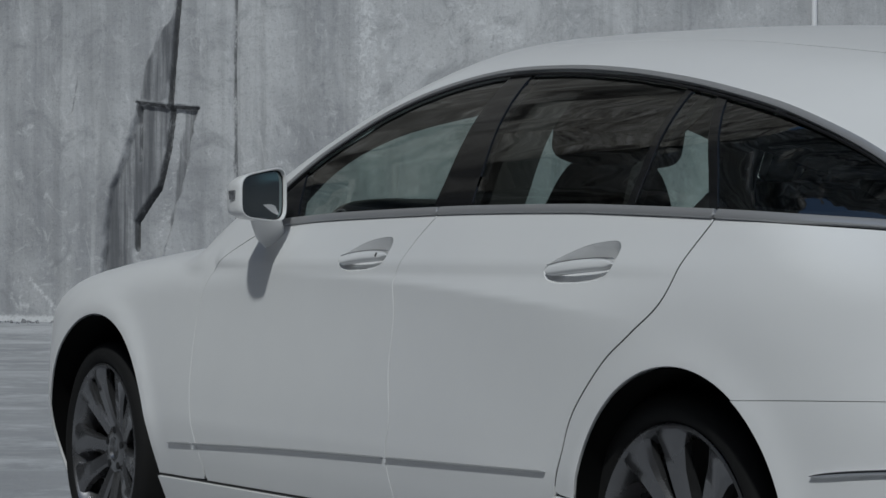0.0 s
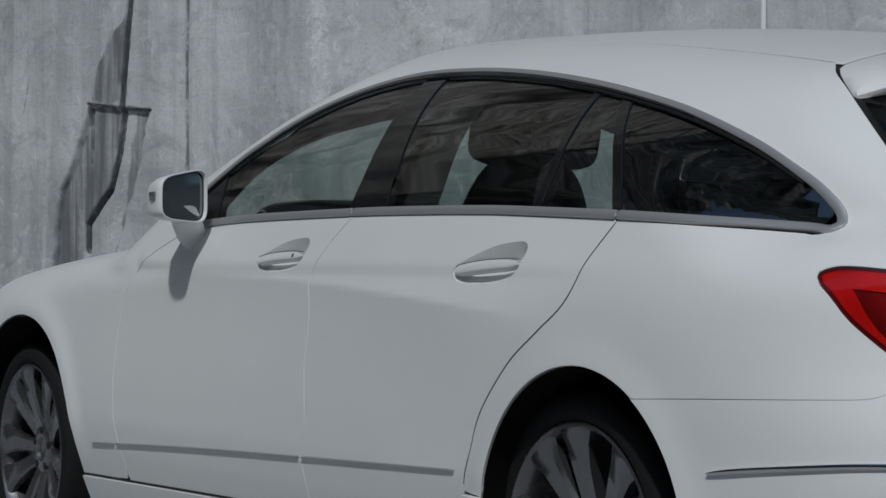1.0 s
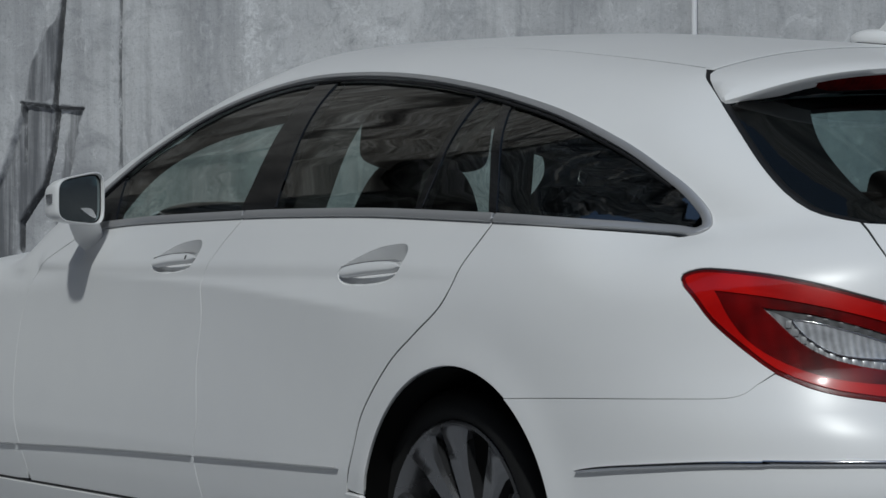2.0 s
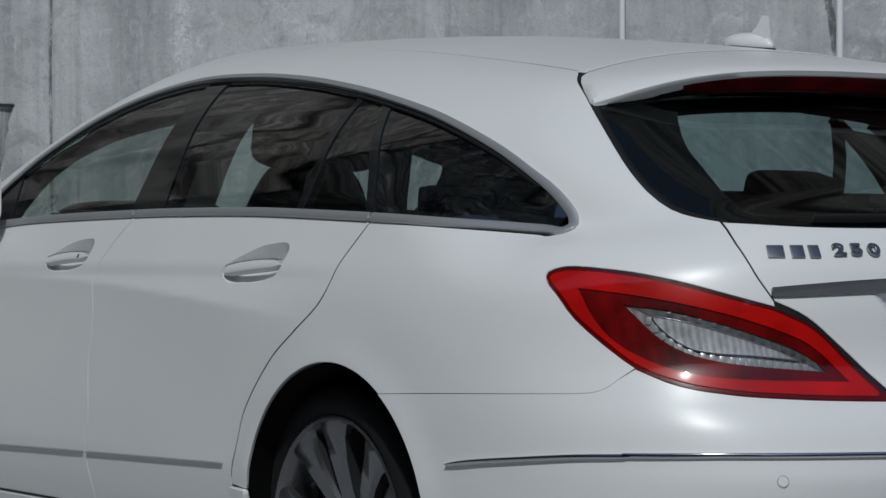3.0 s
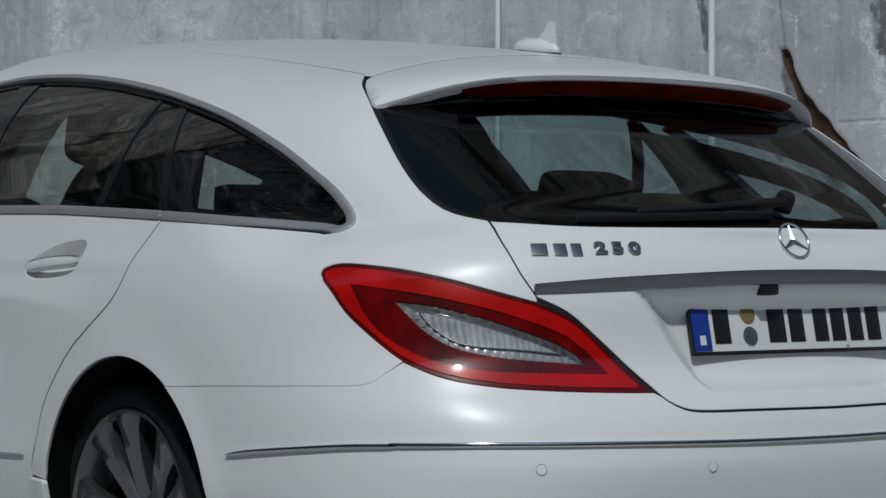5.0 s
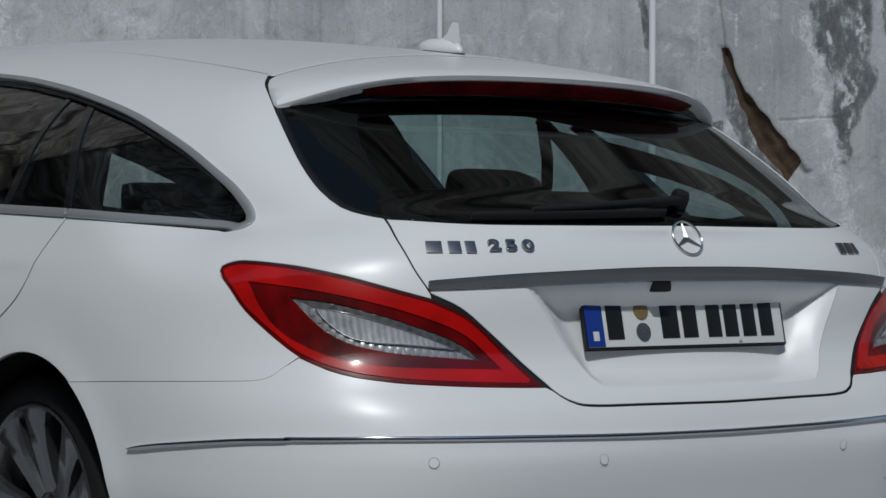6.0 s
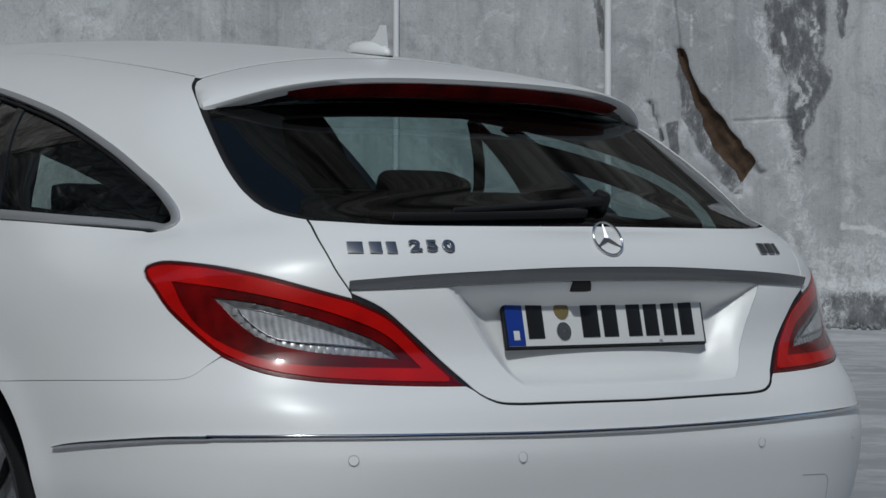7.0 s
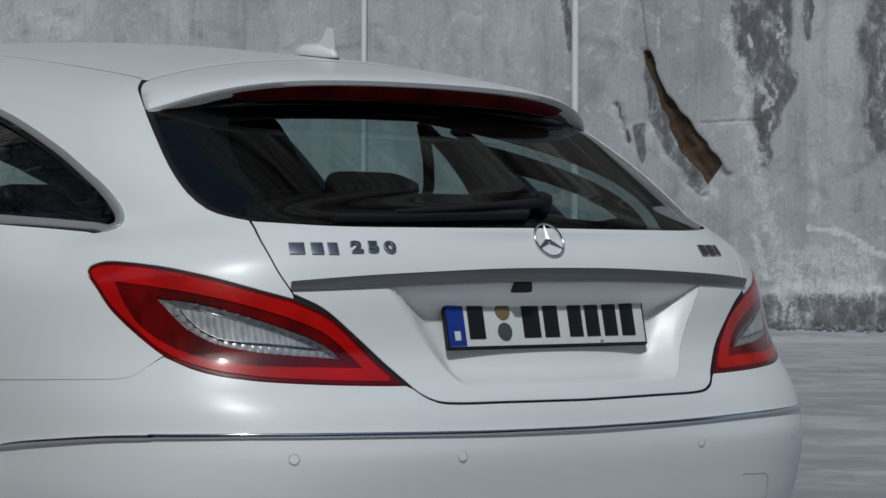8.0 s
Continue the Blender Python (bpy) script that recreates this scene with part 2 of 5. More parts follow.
DARK_GLASS = pane("privacy_glass", (.74, .83, .80), front=.17)
REAR_GLASS = pane("rear_glass", (.46, .58, .60), front=.032)
CLEAR = pane("clear_lens", (.95, .95, .95), sheen=.7, front=.035)
RED = lens("red_lens", (.56, .006, .004), (.36, .003, .003), .006)
RIM_RED = lens("rim_red_lens", (.15, .002, .003), (.08, .001, .002), .008)
DARK_RED = lens("dark_red_lens", (.19, .002, .003), (.055, .001, .0015), .018)
SMOKED = ribbed("lamp_reflector", (.46, .465, .475), (.20, .203, .21), .012)
FROST = ribbed("frosted_silver", (.74, .75, .78), (.30, .305, .32), .010)
TRAY = ribbed("smoked_tray", (.22, .22, .225), (.10, .10, .103), .016)
BADGE = plain("dark_chrome", (.30, .30, .31), .30, 1.0)
BAR_CHROME = plain("bar_chrome", (.24, .24, .245), .14, 1.0)
ALLOY = plain("grey_alloy", (.19, .19, .198), .27, .85, coat=.4)
WALL_STONE = marble_wall()
FLOOR_STONE = quarry_floor()


# ---- mesh helpers ----
def put(name, verts, faces, material, parent=None, label="", smooth=True, vnormals=None):
    me = bpy.data.meshes.new(name)
    me.from_pydata([tuple(v) for v in verts], [], [tuple(f) for f in faces])
    me.materials.append(material)
    if smooth:
        me.polygons.foreach_set("use_smooth", np.ones(len(me.polygons), bool))
    if vnormals is not None:
        me.normals_split_custom_set_from_vertices([tuple(n) for n in vnormals])
    ob = new(name, me)
    ob.parent = parent
    return tagged(ob, label) if label else ob


def part(name, bm, material, parent, label="", smooth=True):
    me = bpy.data.meshes.new(name)
    bm.normal_update()
    bm.to_mesh(me)
    bm.free()
    me.materials.append(material)
    if smooth:
        me.polygons.foreach_set("use_smooth", np.ones(len(me.polygons), bool))
        me.set_sharp_from_angle(angle=radians(38))
    ob = new(name, me)
    ob.parent = parent
    return tagged(ob, label) if label else ob


def thing(name, label, category, group="", at=(0, 0, 0), kind=""):
    ob = tagged(new(name), label, category, group, kind)
    ob.location = at
    return ob


def spline(points, gap=.012, closed=False):
    """A smooth line through the points, in even short steps."""
    p = np.asarray(points, float)
    n = len(p)
    q = np.vstack([p[-1], p, p[0], p[1]]) if closed else np.vstack([2 * p[0] - p[1], p, 2 * p[-1] - p[-2]])
    out = []
    for i in range(n if closed else n - 1):
        a, b, c, d = q[i:i + 4]
        k = max(2, int(np.linalg.norm(c - b) / gap))
        t = np.linspace(0, 1, k, endpoint=False)[:, None]
        out.append(.5 * (2 * b + (c - a) * t + (2 * a - 5 * b + 4 * c - d) * t ** 2 + (3 * b - a - 3 * c + d) * t ** 3))
    return np.vstack(out + ([] if closed else [p[-1:]]))


def side(points, gap=.012, smooth=True):
    """A line on the car's left flank, from (x, z)."""
    p = np.asarray(points, float)
    p = spline(p, gap) if smooth and len(p) > 2 else np.vstack([np.linspace(a, b, max(2, int(np.linalg.norm(b - a) / gap)) + 1) for a, b in zip(p, p[1:])])
    return drop_on(np.column_stack([p[:, 0], np.full(len(p), -1.5), p[:, 1]]), (0, 1, 0), 1.5)[0]


def rear(points, gap=.012, smooth=True):
    """A line on the car's tail, from (y, z)."""
    p = np.asarray(points, float)
    p = spline(p, gap) if smooth and len(p) > 2 else np.vstack([np.linspace(a, b, max(2, int(np.linalg.norm(b - a) / gap)) + 1) for a, b in zip(p, p[1:])])
    return drop_on(np.column_stack([np.full(len(p), 1.7), p[:, 0], p[:, 1]]), (-1, 0, 0), 1.7)[0]


def top(points, gap=.02):
    p = spline(points, gap) if len(points) > 2 else np.asarray(points, float)
    return drop_on(np.column_stack([p[:, 0], p[:, 1], np.full(len(p), 1.9)]), (0, 0, -1), 1.7)[0]


def inside(q, poly):
    x, y = q[:, 0], q[:, 1]
    res = np.zeros(len(q), bool)
    a, b = poly, np.roll(poly, -1, 0)
    for (x0, y0), (x1, y1) in zip(a, b):
        if y0 != y1:
            res ^= ((y0 > y) != (y1 > y)) & (x < (x1 - x0) * (y - y0) / (y1 - y0) + x0)
    return res


def far_from(q, poly):
    """Distance of places to a closed outline."""
    best = np.full(len(q), 9.0)
    for a, b in zip(poly, np.roll(poly, -1, 0)):
        ab = b - a
        t = np.clip(((q - a) @ ab) / max(ab @ ab, 1e-12), 0, 1)
        best = np.minimum(best, np.linalg.norm(q - a - t[:, None] * ab, axis=1))
    return best


def inset(poly, d):
    """The outline moved inwards by d."""
    area = np.sum(poly[:, 0] * np.roll(poly[:, 1], -1) - np.roll(poly[:, 0], -1) * poly[:, 1])
    t = np.roll(poly, -1, 0) - np.roll(poly, 1, 0)
    n = np.column_stack([-t[:, 1], t[:, 0]]) / np.maximum(np.linalg.norm(t, axis=1), 1e-9)[:, None]
    return poly + n * d * (1 if area > 0 else -1)


def thin_out(poly, least=.004):
    keep = [poly[0]]
    for p in poly[1:]:
        if np.linalg.norm(p - keep[-1]) > least:
            keep.append(p)
    if np.linalg.norm(keep[0] - keep[-1]) < least:
        keep.pop()
    return np.array(keep)


def sheet(outline, way, holes=(), h=.025, gap=.002, sink=None, offset=0.0, rim=.012, hole_gap=None):
    """Vertices, faces and normals of a piece of the car's skin inside an outline (n, 3), seen along way.
    gap: the outline is drawn in by this much; rim: the edge is turned inwards by this much; sink: depth by distance from the edge."""
    way = np.array(Vector(way).normalized())
    u = np.cross(way, (0, 0, 1)) if abs(way[2]) < .95 else np.array((1.0, 0, 0))
    u /= np.linalg.norm(u)
    v = np.cross(u, way)
    flat = lambda p: np.column_stack([p @ u, p @ v])
    edge = thin_out(flat(outline))
    drawn = inset(edge, gap)
    if gap > .004:   # no folds at sharp corners
        drawn = drawn[inside(drawn, edge) & (far_from(drawn, edge) > gap * .9)]
    loops = [thin_out(drawn)] + [thin_out(inset(thin_out(flat(o)), -gap if hole_gap is None else -hole_gap)) for o in holes]
    lo, hi = loops[0].min(0), loops[0].max(0)
    gx, gy = np.meshgrid(np.arange(lo[0] + h / 2, hi[0], h), np.arange(lo[1] + h / 2, hi[1], h))
    gx[1::2] += h / 2
    q = np.column_stack([gx.ravel(), gy.ravel()])
    q = q[inside(q, loops[0])]
    for o in loops[1:]:
        q = q[~inside(q, o)]
    for o in loops:
        q = q[far_from(q, o) > h * .45]
    pts, edges, start = [q], [], len(q)
    for o in loops:
        k = len(o)
        edges += [(start + i, start + (i + 1) % k) for i in range(k)]
        pts.append(o)
        start += k
    pts = np.vstack(pts)
    from_cdt = geometry.delaunay_2d_cdt([Vector(p) for p in pts], edges, [], 0, 1e-7)
    flatv = np.array([tuple(p) for p in from_cdt[0]])
    tris = np.array([f for f in from_cdt[2] if len(f) == 3])
    mid = flatv[tris].mean(1)
    ok = inside(mid, loops[0])
    for o in loops[1:]:
        ok &= ~inside(mid, o)
    tris = tris[ok]
    base = (outline @ way).min() - .7
    world_p = flatv[:, :1] * u + flatv[:, 1:] * v + base * way
    p, _ = drop_on(world_p, way, 2.2, 160)
    n = normals(p)
    if sink is not None or offset:
        d = far_from(flatv, loops[0])
        p = p - n * ((sink(d) if sink else 0) + offset)[:, None] if sink else p - n * offset
    if sink is not None:   # bent sheet: normals from its own faces
        fn = np.cross(p[tris[:, 1]] - p[tris[:, 0]], p[tris[:, 2]] - p[tris[:, 0]])
        vn = np.zeros_like(p)
        for c in range(3):
            np.add.at(vn, tris[:, c], fn)
        vn /= np.maximum(np.linalg.norm(vn, axis=1, keepdims=True), 1e-12)
        n = np.where((np.sum(vn * n, 1) < 0)[:, None], -vn, vn)
    verts, norms, faces = [p], [n], []
    fn = np.cross(p[tris[:, 1]] - p[tris[:, 0]], p[tris[:, 2]] - p[tris[:, 0]])
    turn = np.sum(fn * n[tris[:, 0]], 1) < 0
    tris[turn] = tris[turn][:, ::-1]
    faces += tris.tolist()
    if rim:
        count, near = len(p), [np.linalg.norm(flatv - o[0], axis=1).argmin() for o in loops]
        once = {}
        for t in tris:
            for a, b in ((t[0], t[1]), (t[1], t[2]), (t[2], t[0])):
                once[(a, b)] = 1
        border = [(a, b) for a, b in once if (b, a) not in once]
        if hole_gap is not None:
            at_hole = np.min([far_from(flatv, o) for o in loops[1:]], axis=0) < 1e-4
            border = [(a, b) for a, b in border if not (at_hole[a] and at_hole[b])]
        used = sorted({a for e in border for a in e})
        idx = {a: i for i, a in enumerate(used)}
        outw = np.zeros((len(used), 3))
        for a, b in border:
            o = np.cross(p[b] - p[a], n[a])
            o /= max(np.linalg.norm(o), 1e-9)
            outw[idx[a]] += o
            outw[idx[b]] += o
        outw /= np.maximum(np.linalg.norm(outw, axis=1, keepdims=True), 1e-9)
        pb, nb = p[used], n[used]
        r1 = pb + outw * .0012 - nb * .0009
        r2 = r1 + outw * .0004 - nb * rim
        verts += [r1, r1, r2]
        norms += [(nb + outw) / np.linalg.norm(nb + outw, axis=1, keepdims=True), outw, outw]
        m = len(used)
        for a, b in border:
            i, j = idx[a], idx[b]
            faces += [(b, a, count + i, count + j), (count + m + j, count + m + i, count + 2 * m + i, count + 2 * m + j)]
    return np.vstack(verts), faces, np.vstack(norms)


def flipped(mesh):
    v, f, n = mesh
    s = np.array((1, -1, 1))
    return v * s, [tuple(reversed(t)) for t in f], n * s


def both(name, mesh, material, parent, label=""):
    """A left part and its mirror image on the right."""
    a = put(name, mesh[0], mesh[1], material, parent, label, vnormals=mesh[2])
    m = flipped(mesh)
    return a, put(name, m[0], m[1], material, parent, label, vnormals=m[2])


def joined(*meshes):
    v, f, n, k = [], [], [], 0
    for a, b, c in meshes:
        v.append(a), n.append(c)
        f += [tuple(i + k for i in t) for t in b]
        k += len(a)
    return np.vstack(v), f, np.vstack(n)


def ribbon(line, width, height, lift=0.0, taper=0.0, across=None, shape=None):
    """A bar with rounded shoulders laid along a line on the skin. width and height may be arrays."""
    line = np.asarray(line, float)
    k = len(line)
    t = np.gradient(line, axis=0)
    t /= np.maximum(np.linalg.norm(t, axis=1, keepdims=True), 1e-9)
    n = normals(line)
    b = np.cross(n, t) if across is None else np.broadcast_to(across, line.shape)
    b = b / np.maximum(np.linalg.norm(b, axis=1, keepdims=True), 1e-9)
    w = np.broadcast_to(width, k).astype(float).copy()
    if taper:
        s = np.concatenate([[0], np.cumsum(np.linalg.norm(np.diff(line, axis=0), axis=1))])
        e = np.minimum(np.minimum(s, s[-1] - s) / taper, 1)
        w *= np.sqrt(np.maximum(e * (2 - e), .02))
    shape = shape or ((-.5, -.3, -1), (-.5, .55, -1), (-.42, .85, -.6), (-.2, 1, -.15), (.2, 1, .15), (.42, .85, .6), (.5, .55, 1), (.5, -.3, 1))
    hh = np.broadcast_to(height, k)
    verts, norms, faces, m = [], [], [], len(shape)
    for i in range(k):
        for sx, sy, nx in shape:
            verts.append(line[i] + b[i] * sx * w[i] + n[i] * (lift + sy * hh[i]))
            norms.append(b[i] * nx + n[i] * (1 - abs(nx) * .9))
    for i in range(k - 1):
        for j in range(m):
            a, c = i * m + j, i * m + (j + 1) % m
            faces.append((a, c, c + m, a + m))
    faces += [tuple(range(m))[::-1], tuple((k - 1) * m + j for j in range(m))]
    norms = np.array(norms)
    mesh = np.array(verts), faces, norms / np.linalg.norm(norms, axis=1, keepdims=True)
    f = mesh[1][0]
    p = mesh[0]
    if np.dot(np.cross(p[f[1]] - p[f[0]], p[f[2]] - p[f[0]]), mesh[2][f[0]] + mesh[2][f[1]]) < 0:
        mesh = mesh[0], [tuple(reversed(t)) for t in faces], mesh[2]
    return mesh


FLAT = ((-.5, -.3, -1), (-.5, .8, -1), (-.44, 1, -.25), (.44, 1, .25), (.5, .8, 1), (.5, -.3, 1))
LIP = ((-.5, -.4, -1), (-.5, .25, -1), (-.46, .36, -.5), (.40, .98, -.34), (.47, 1, .3), (.5, .85, 1), (.5, -.4, 1))


def lathe(bm, profile, steps=48, axis="Y"):
    """Turns a profile of (along, radius) round an axis."""
    rings = []
    for a, r in profile:
        ring = []
        for i in range(steps):
            c, s = math.cos(2 * math.pi * i / steps), math.sin(2 * math.pi * i / steps)
            ring.append(bm.verts.new((r * c, a, r * s) if axis == "Y" else (r * c, r * s, a)))
        rings.append(ring)
    for p, q in zip(rings, rings[1:]):
        for i in range(steps):
            bm.faces.new((p[i], p[(i + 1) % steps], q[(i + 1) % steps], q[i]))
    bmesh.ops.recalc_face_normals(bm, faces=bm.faces)
    return bm


def block(bm, centre, size, bevel=.0, m=None, segments=2):
    """Adds a box with rounded edges."""
    made = bmesh.ops.create_cube(bm, size=1, matrix=(m or Matrix()) @ Matrix.Translation(centre) @ Matrix.Diagonal((*size, 1)))
    if bevel:
        es = list({e for v in made["verts"] for e in v.link_edges})
        bmesh.ops.bevel(bm, geom=es, offset=bevel, segments=segments, affect="EDGES", profile=.7)
    return bm


# ---- the quarry ----
def rock_sheet(name, a, b, height, rough, cell, material, label, seed, foot=0.0):
    """An upright rock face from a to b (plan), rough by so many metres."""
    a, b = Vector((*a, 0)), Vector((*b, 0))
    along = (b - a).normalized()
    out = Vector((along.y, -along.x, 0))
    nx, nz = int((b - a).length / cell), int(height / cell)
    verts, faces = [], []
    for k in range(nz + 1):
        for i in range(nx + 1):
            p = a + along * (i * (b - a).length / nx) + Vector((0, 0, foot + k * height / nz))
            q = Vector((i * cell * .5 + seed, k * cell * .22, seed))
            d = noise.fractal(q * .5, 1, 2, 5) * rough + noise.noise(q * 3.1) * rough * .15
            verts.append(p + out * d)
    for k in range(nz):
        for i in range(nx):
            j = k * (nx + 1) + i
            faces.append((j, j + 1, j + nx + 2, j + nx + 1))
    ob = put(name, verts, faces, material)
    return tagged(ob, label, "rock wall", kind="structure")


FACE_A, FACE_ALONG = Vector((-14.04, 18.42, 0)), Vector((-.8153, -.5790, 0))
FACE_OUT = Vector((.5790, -.8153, 0))


def near_line(q, line):
    """Distance of places (n, 2) to an open line."""
    best = np.full(len(q), 9.0)
    line = np.asarray(line, float)
    for a, b in zip(line, line[1:]):
        ab = b - a
        t = np.clip(((q - a) @ ab) / (ab @ ab), 0, 1)
        best = np.minimum(best, np.linalg.norm(q - a - t[:, None] * ab, axis=1))
    return best


def marble_face():
    """The sawn face behind the car: an upright sheet with its scar, notch, cracks and drill lines cut into it. s runs along it, z up."""
    s = np.concatenate([np.arange(-30, -2, 1.0), np.arange(-2, 1.5, .045), np.arange(1.5, 3.1, .018), np.arange(3.1, 14.9, .045), np.arange(14.9, 17.3, .018), np.arange(17.3, 20.01, .045), np.arange(21, 62, 1.0)])
    z = np.concatenate([np.arange(0, 1.4, .045), np.arange(1.4, 3.4, .018), np.arange(3.4, 5.2, .045), np.arange(5.6, 9.1, .8)])
    gs, gz = np.meshgrid(s, z)
    q = np.column_stack([gs.ravel(), gz.ravel()])
    d = np.array([noise.fractal(Vector((a * .55, b * .22, 3.0)), 1, 2, 5) * .07 + noise.noise(Vector((a * 3.0, b * 2.0, 8.0))) * .012 for a, b in q])
    jag = np.array([noise.noise(Vector((a * 5, b * 5, 1.5))) for a, b in q]) * .05
    cut = lambda poly: np.where(inside(q, np.asarray(poly)), 1, -1) * far_from(q, np.asarray(poly)) + jag
    scar = cut([(2.90, 3.32), (2.82, 3.31), (2.72, 3.08), (2.58, 2.81), (2.37, 2.53), (2.20, 2.33), (2.09, 2.22), (2.07, 2.12), (1.96, 1.99), (1.86, 1.89), (1.71, 1.87), (1.79, 1.80), (1.89, 1.68), (2.00, 1.58), (2.08, 1.63), (2.20, 1.85), (2.37, 1.96), (2.44, 2.13), (2.55, 2.33), (2.65, 2.57), (2.75, 2.81), (2.84, 3.05)])
    d -= .07 * step(scar, -.02, .10)
    flank = cut([(2.91, 3.32), (2.90, 2.91), (2.87, 2.57), (2.80, 2.30), (2.48, 1.90), (2.26, 1.52), (2.10, 1.55), (2.10, 1.80), (2.28, 2.06), (2.55, 2.62), (2.70, 2.95)])
    d -= .05 * step(flank, -.06, .08)
    left_dark = cut([(16.09, 3.03), (16.22, 2.53), (16.52, 1.88), (16.66, .90), (16.7, -.1), (16.2, -.1), (16.16, 1.04), (16.11, 1.45), (15.86, 1.69), (15.68, 2.24), (15.57, 2.98)])
    top_dark = cut([(15.36, 5.2), (15.40, 4.45), (15.74, 3.96), (15.92, 3.63), (16.04, 3.08), (15.57, 3.07), (15.50, 3.53), (15.47, 4.45), (15.45, 5.2)])
    right_dark = cut([(15.09, 2.95), (15.25, 2.42), (15.41, 1.68), (15.64, 1.10), (15.80, -.1), (15.62, -.1), (15.56, 1.68), (15.46, 2.23), (15.34, 2.93)])
    seam = [(15.40, 5.2), (15.42, 4.45), (15.50, 3.53), (15.54, 3.02), (15.62, 2.38), (15.76, 1.87), (16.11, 1.41), (16.11, 1.04)]
    shelf = [(16.09, 3.06), (15.57, 2.99), (15.09, 2.95)]
    d -= .10 * step(np.maximum(left_dark, cut([(16.06, 3.04), (15.12, 2.95), (15.4, 1.7), (15.7, .8), (16.6, .8), (16.2, 2.5)])), -.02, .05)
    joints = ((seam, .040, .16), ([(14.53, 5.2), (14.51, .3)], .03, .07), ([(3.93, 4.2), (3.82, 3.62), (3.80, 3.35)], .035, .06), ([(3.22, 2.68), (3.08, 2.23)], .025, .05),
              (shelf, .016, .035), ([(2.95, 3.95), (2.86, 3.25)], .02, .04), ([(16.06, 3.03), (16.06, 2.24)], .022, .04), ([(17.06, 3.44), (17.14, 2.97), (17.23, 2.83)], .010, .012),
              ([(2.20, 2.44), (1.53, 2.47)], .012, .02)) 
    for line, wide, deep in joints:
        d -= deep * (1 - step(near_line(q, line), wide * .4, wide * 1.5))
    d -= .03 * step(-np.abs(q[:, 0] - 14.30), -.24, -.20)
    foot = 1 - step(q[:, 1], 0, .5)
    d += foot * (.10 + .10 * np.array([noise.noise(Vector((a * 1.6, b * 2, 12.0))) for a, b in q])) * (q[:, 0] < 9)
    d += .10 * np.array([abs(noise.noise(Vector((a * 2.6, b * 3.2, 21.0)))) for a, b in q]) * (1 - step(q[:, 1], .35, .75)) * (q[:, 0] < 3)
    block_1 = cut([(1.84, 5.3), (1.05, 5.3), (1.10, 4.16), (1.11, 3.49), (1.16, 3.15), (1.04, 3.02), (1.10, 2.78), (1.22, 2.55), (1.36, 2.22), (1.40, 1.90), (1.50, 1.92), (1.52, 2.22), (1.59, 2.56), (1.52, 2.89), (1.66, 3.10), (1.80, 3.37), (1.83, 3.64)])
    block_2 = cut([(.43, 3.47), (.27, 3.73), (.1, 5.3), (-1.6, 5.3), (-1.6, 1.7), (.16, 2.01), (.26, 2.34), (.30, 2.87), (.40, 3.27)])
    marks = cut([(3.02, 2.40), (2.89, 2.44), (2.85, 2.10), (2.91, 1.96), (2.99, 2.17)])
    rope = lambda line, a, b: 1 - step(near_line(q, line), a, b)
    stain = np.maximum.reduce([.95 * step(block_1, -.12, .10), .85 * step(block_2, -.22, .25), .75 * step(cut([(1.0, 5.2), (.88, 5.2), (.87, 3.42), (.94, 3.38), (.98, 3.62)]), -.05, .03), .8 * step(marks, -.05, .03),
                               .85 * step(flank, -.06, .08), .8 * rope([(14.53, 5.2), (14.51, .3)], .01, .05), 1.2 * rope(seam, .02, .075), .95 * rope(shelf, .008, .035), 1.0 * rope([(16.06, 3.03), (16.06, 2.24)], .01, .045),
                               .45 * rope([(17.06, 3.44), (17.14, 2.97), (17.23, 2.83)], .008, .035), .40 * rope([(18.37, 3.37), (17.06, 3.17), (16.23, 3.06)], .006, .03), .75 * rope([(3.22, 2.68), (3.08, 2.23)], .01, .05),
                               .9 * rope([(3.93, 4.2), (3.82, 3.62), (3.80, 3.35)], .02, .08), .85 * step(cut([(-2, .42), (1.35, .40), (2.6, .15), (3, -.2), (-2, -.2)]), -.20, .15)])
    # darker tone: columns round the notch, the right end and a low strip
    darken = np.maximum.reduce([.85 * step(left_dark, -.05, .08), .75 * step(top_dark, -.05, .06), .75 * step(right_dark, -.05, .05), .35 * step(block_2, -.6, .2), .30 * step(cut([(-2, 1.0), (1.3, .9), (1.3, .3), (-2, .3)]), -.3, .3)])
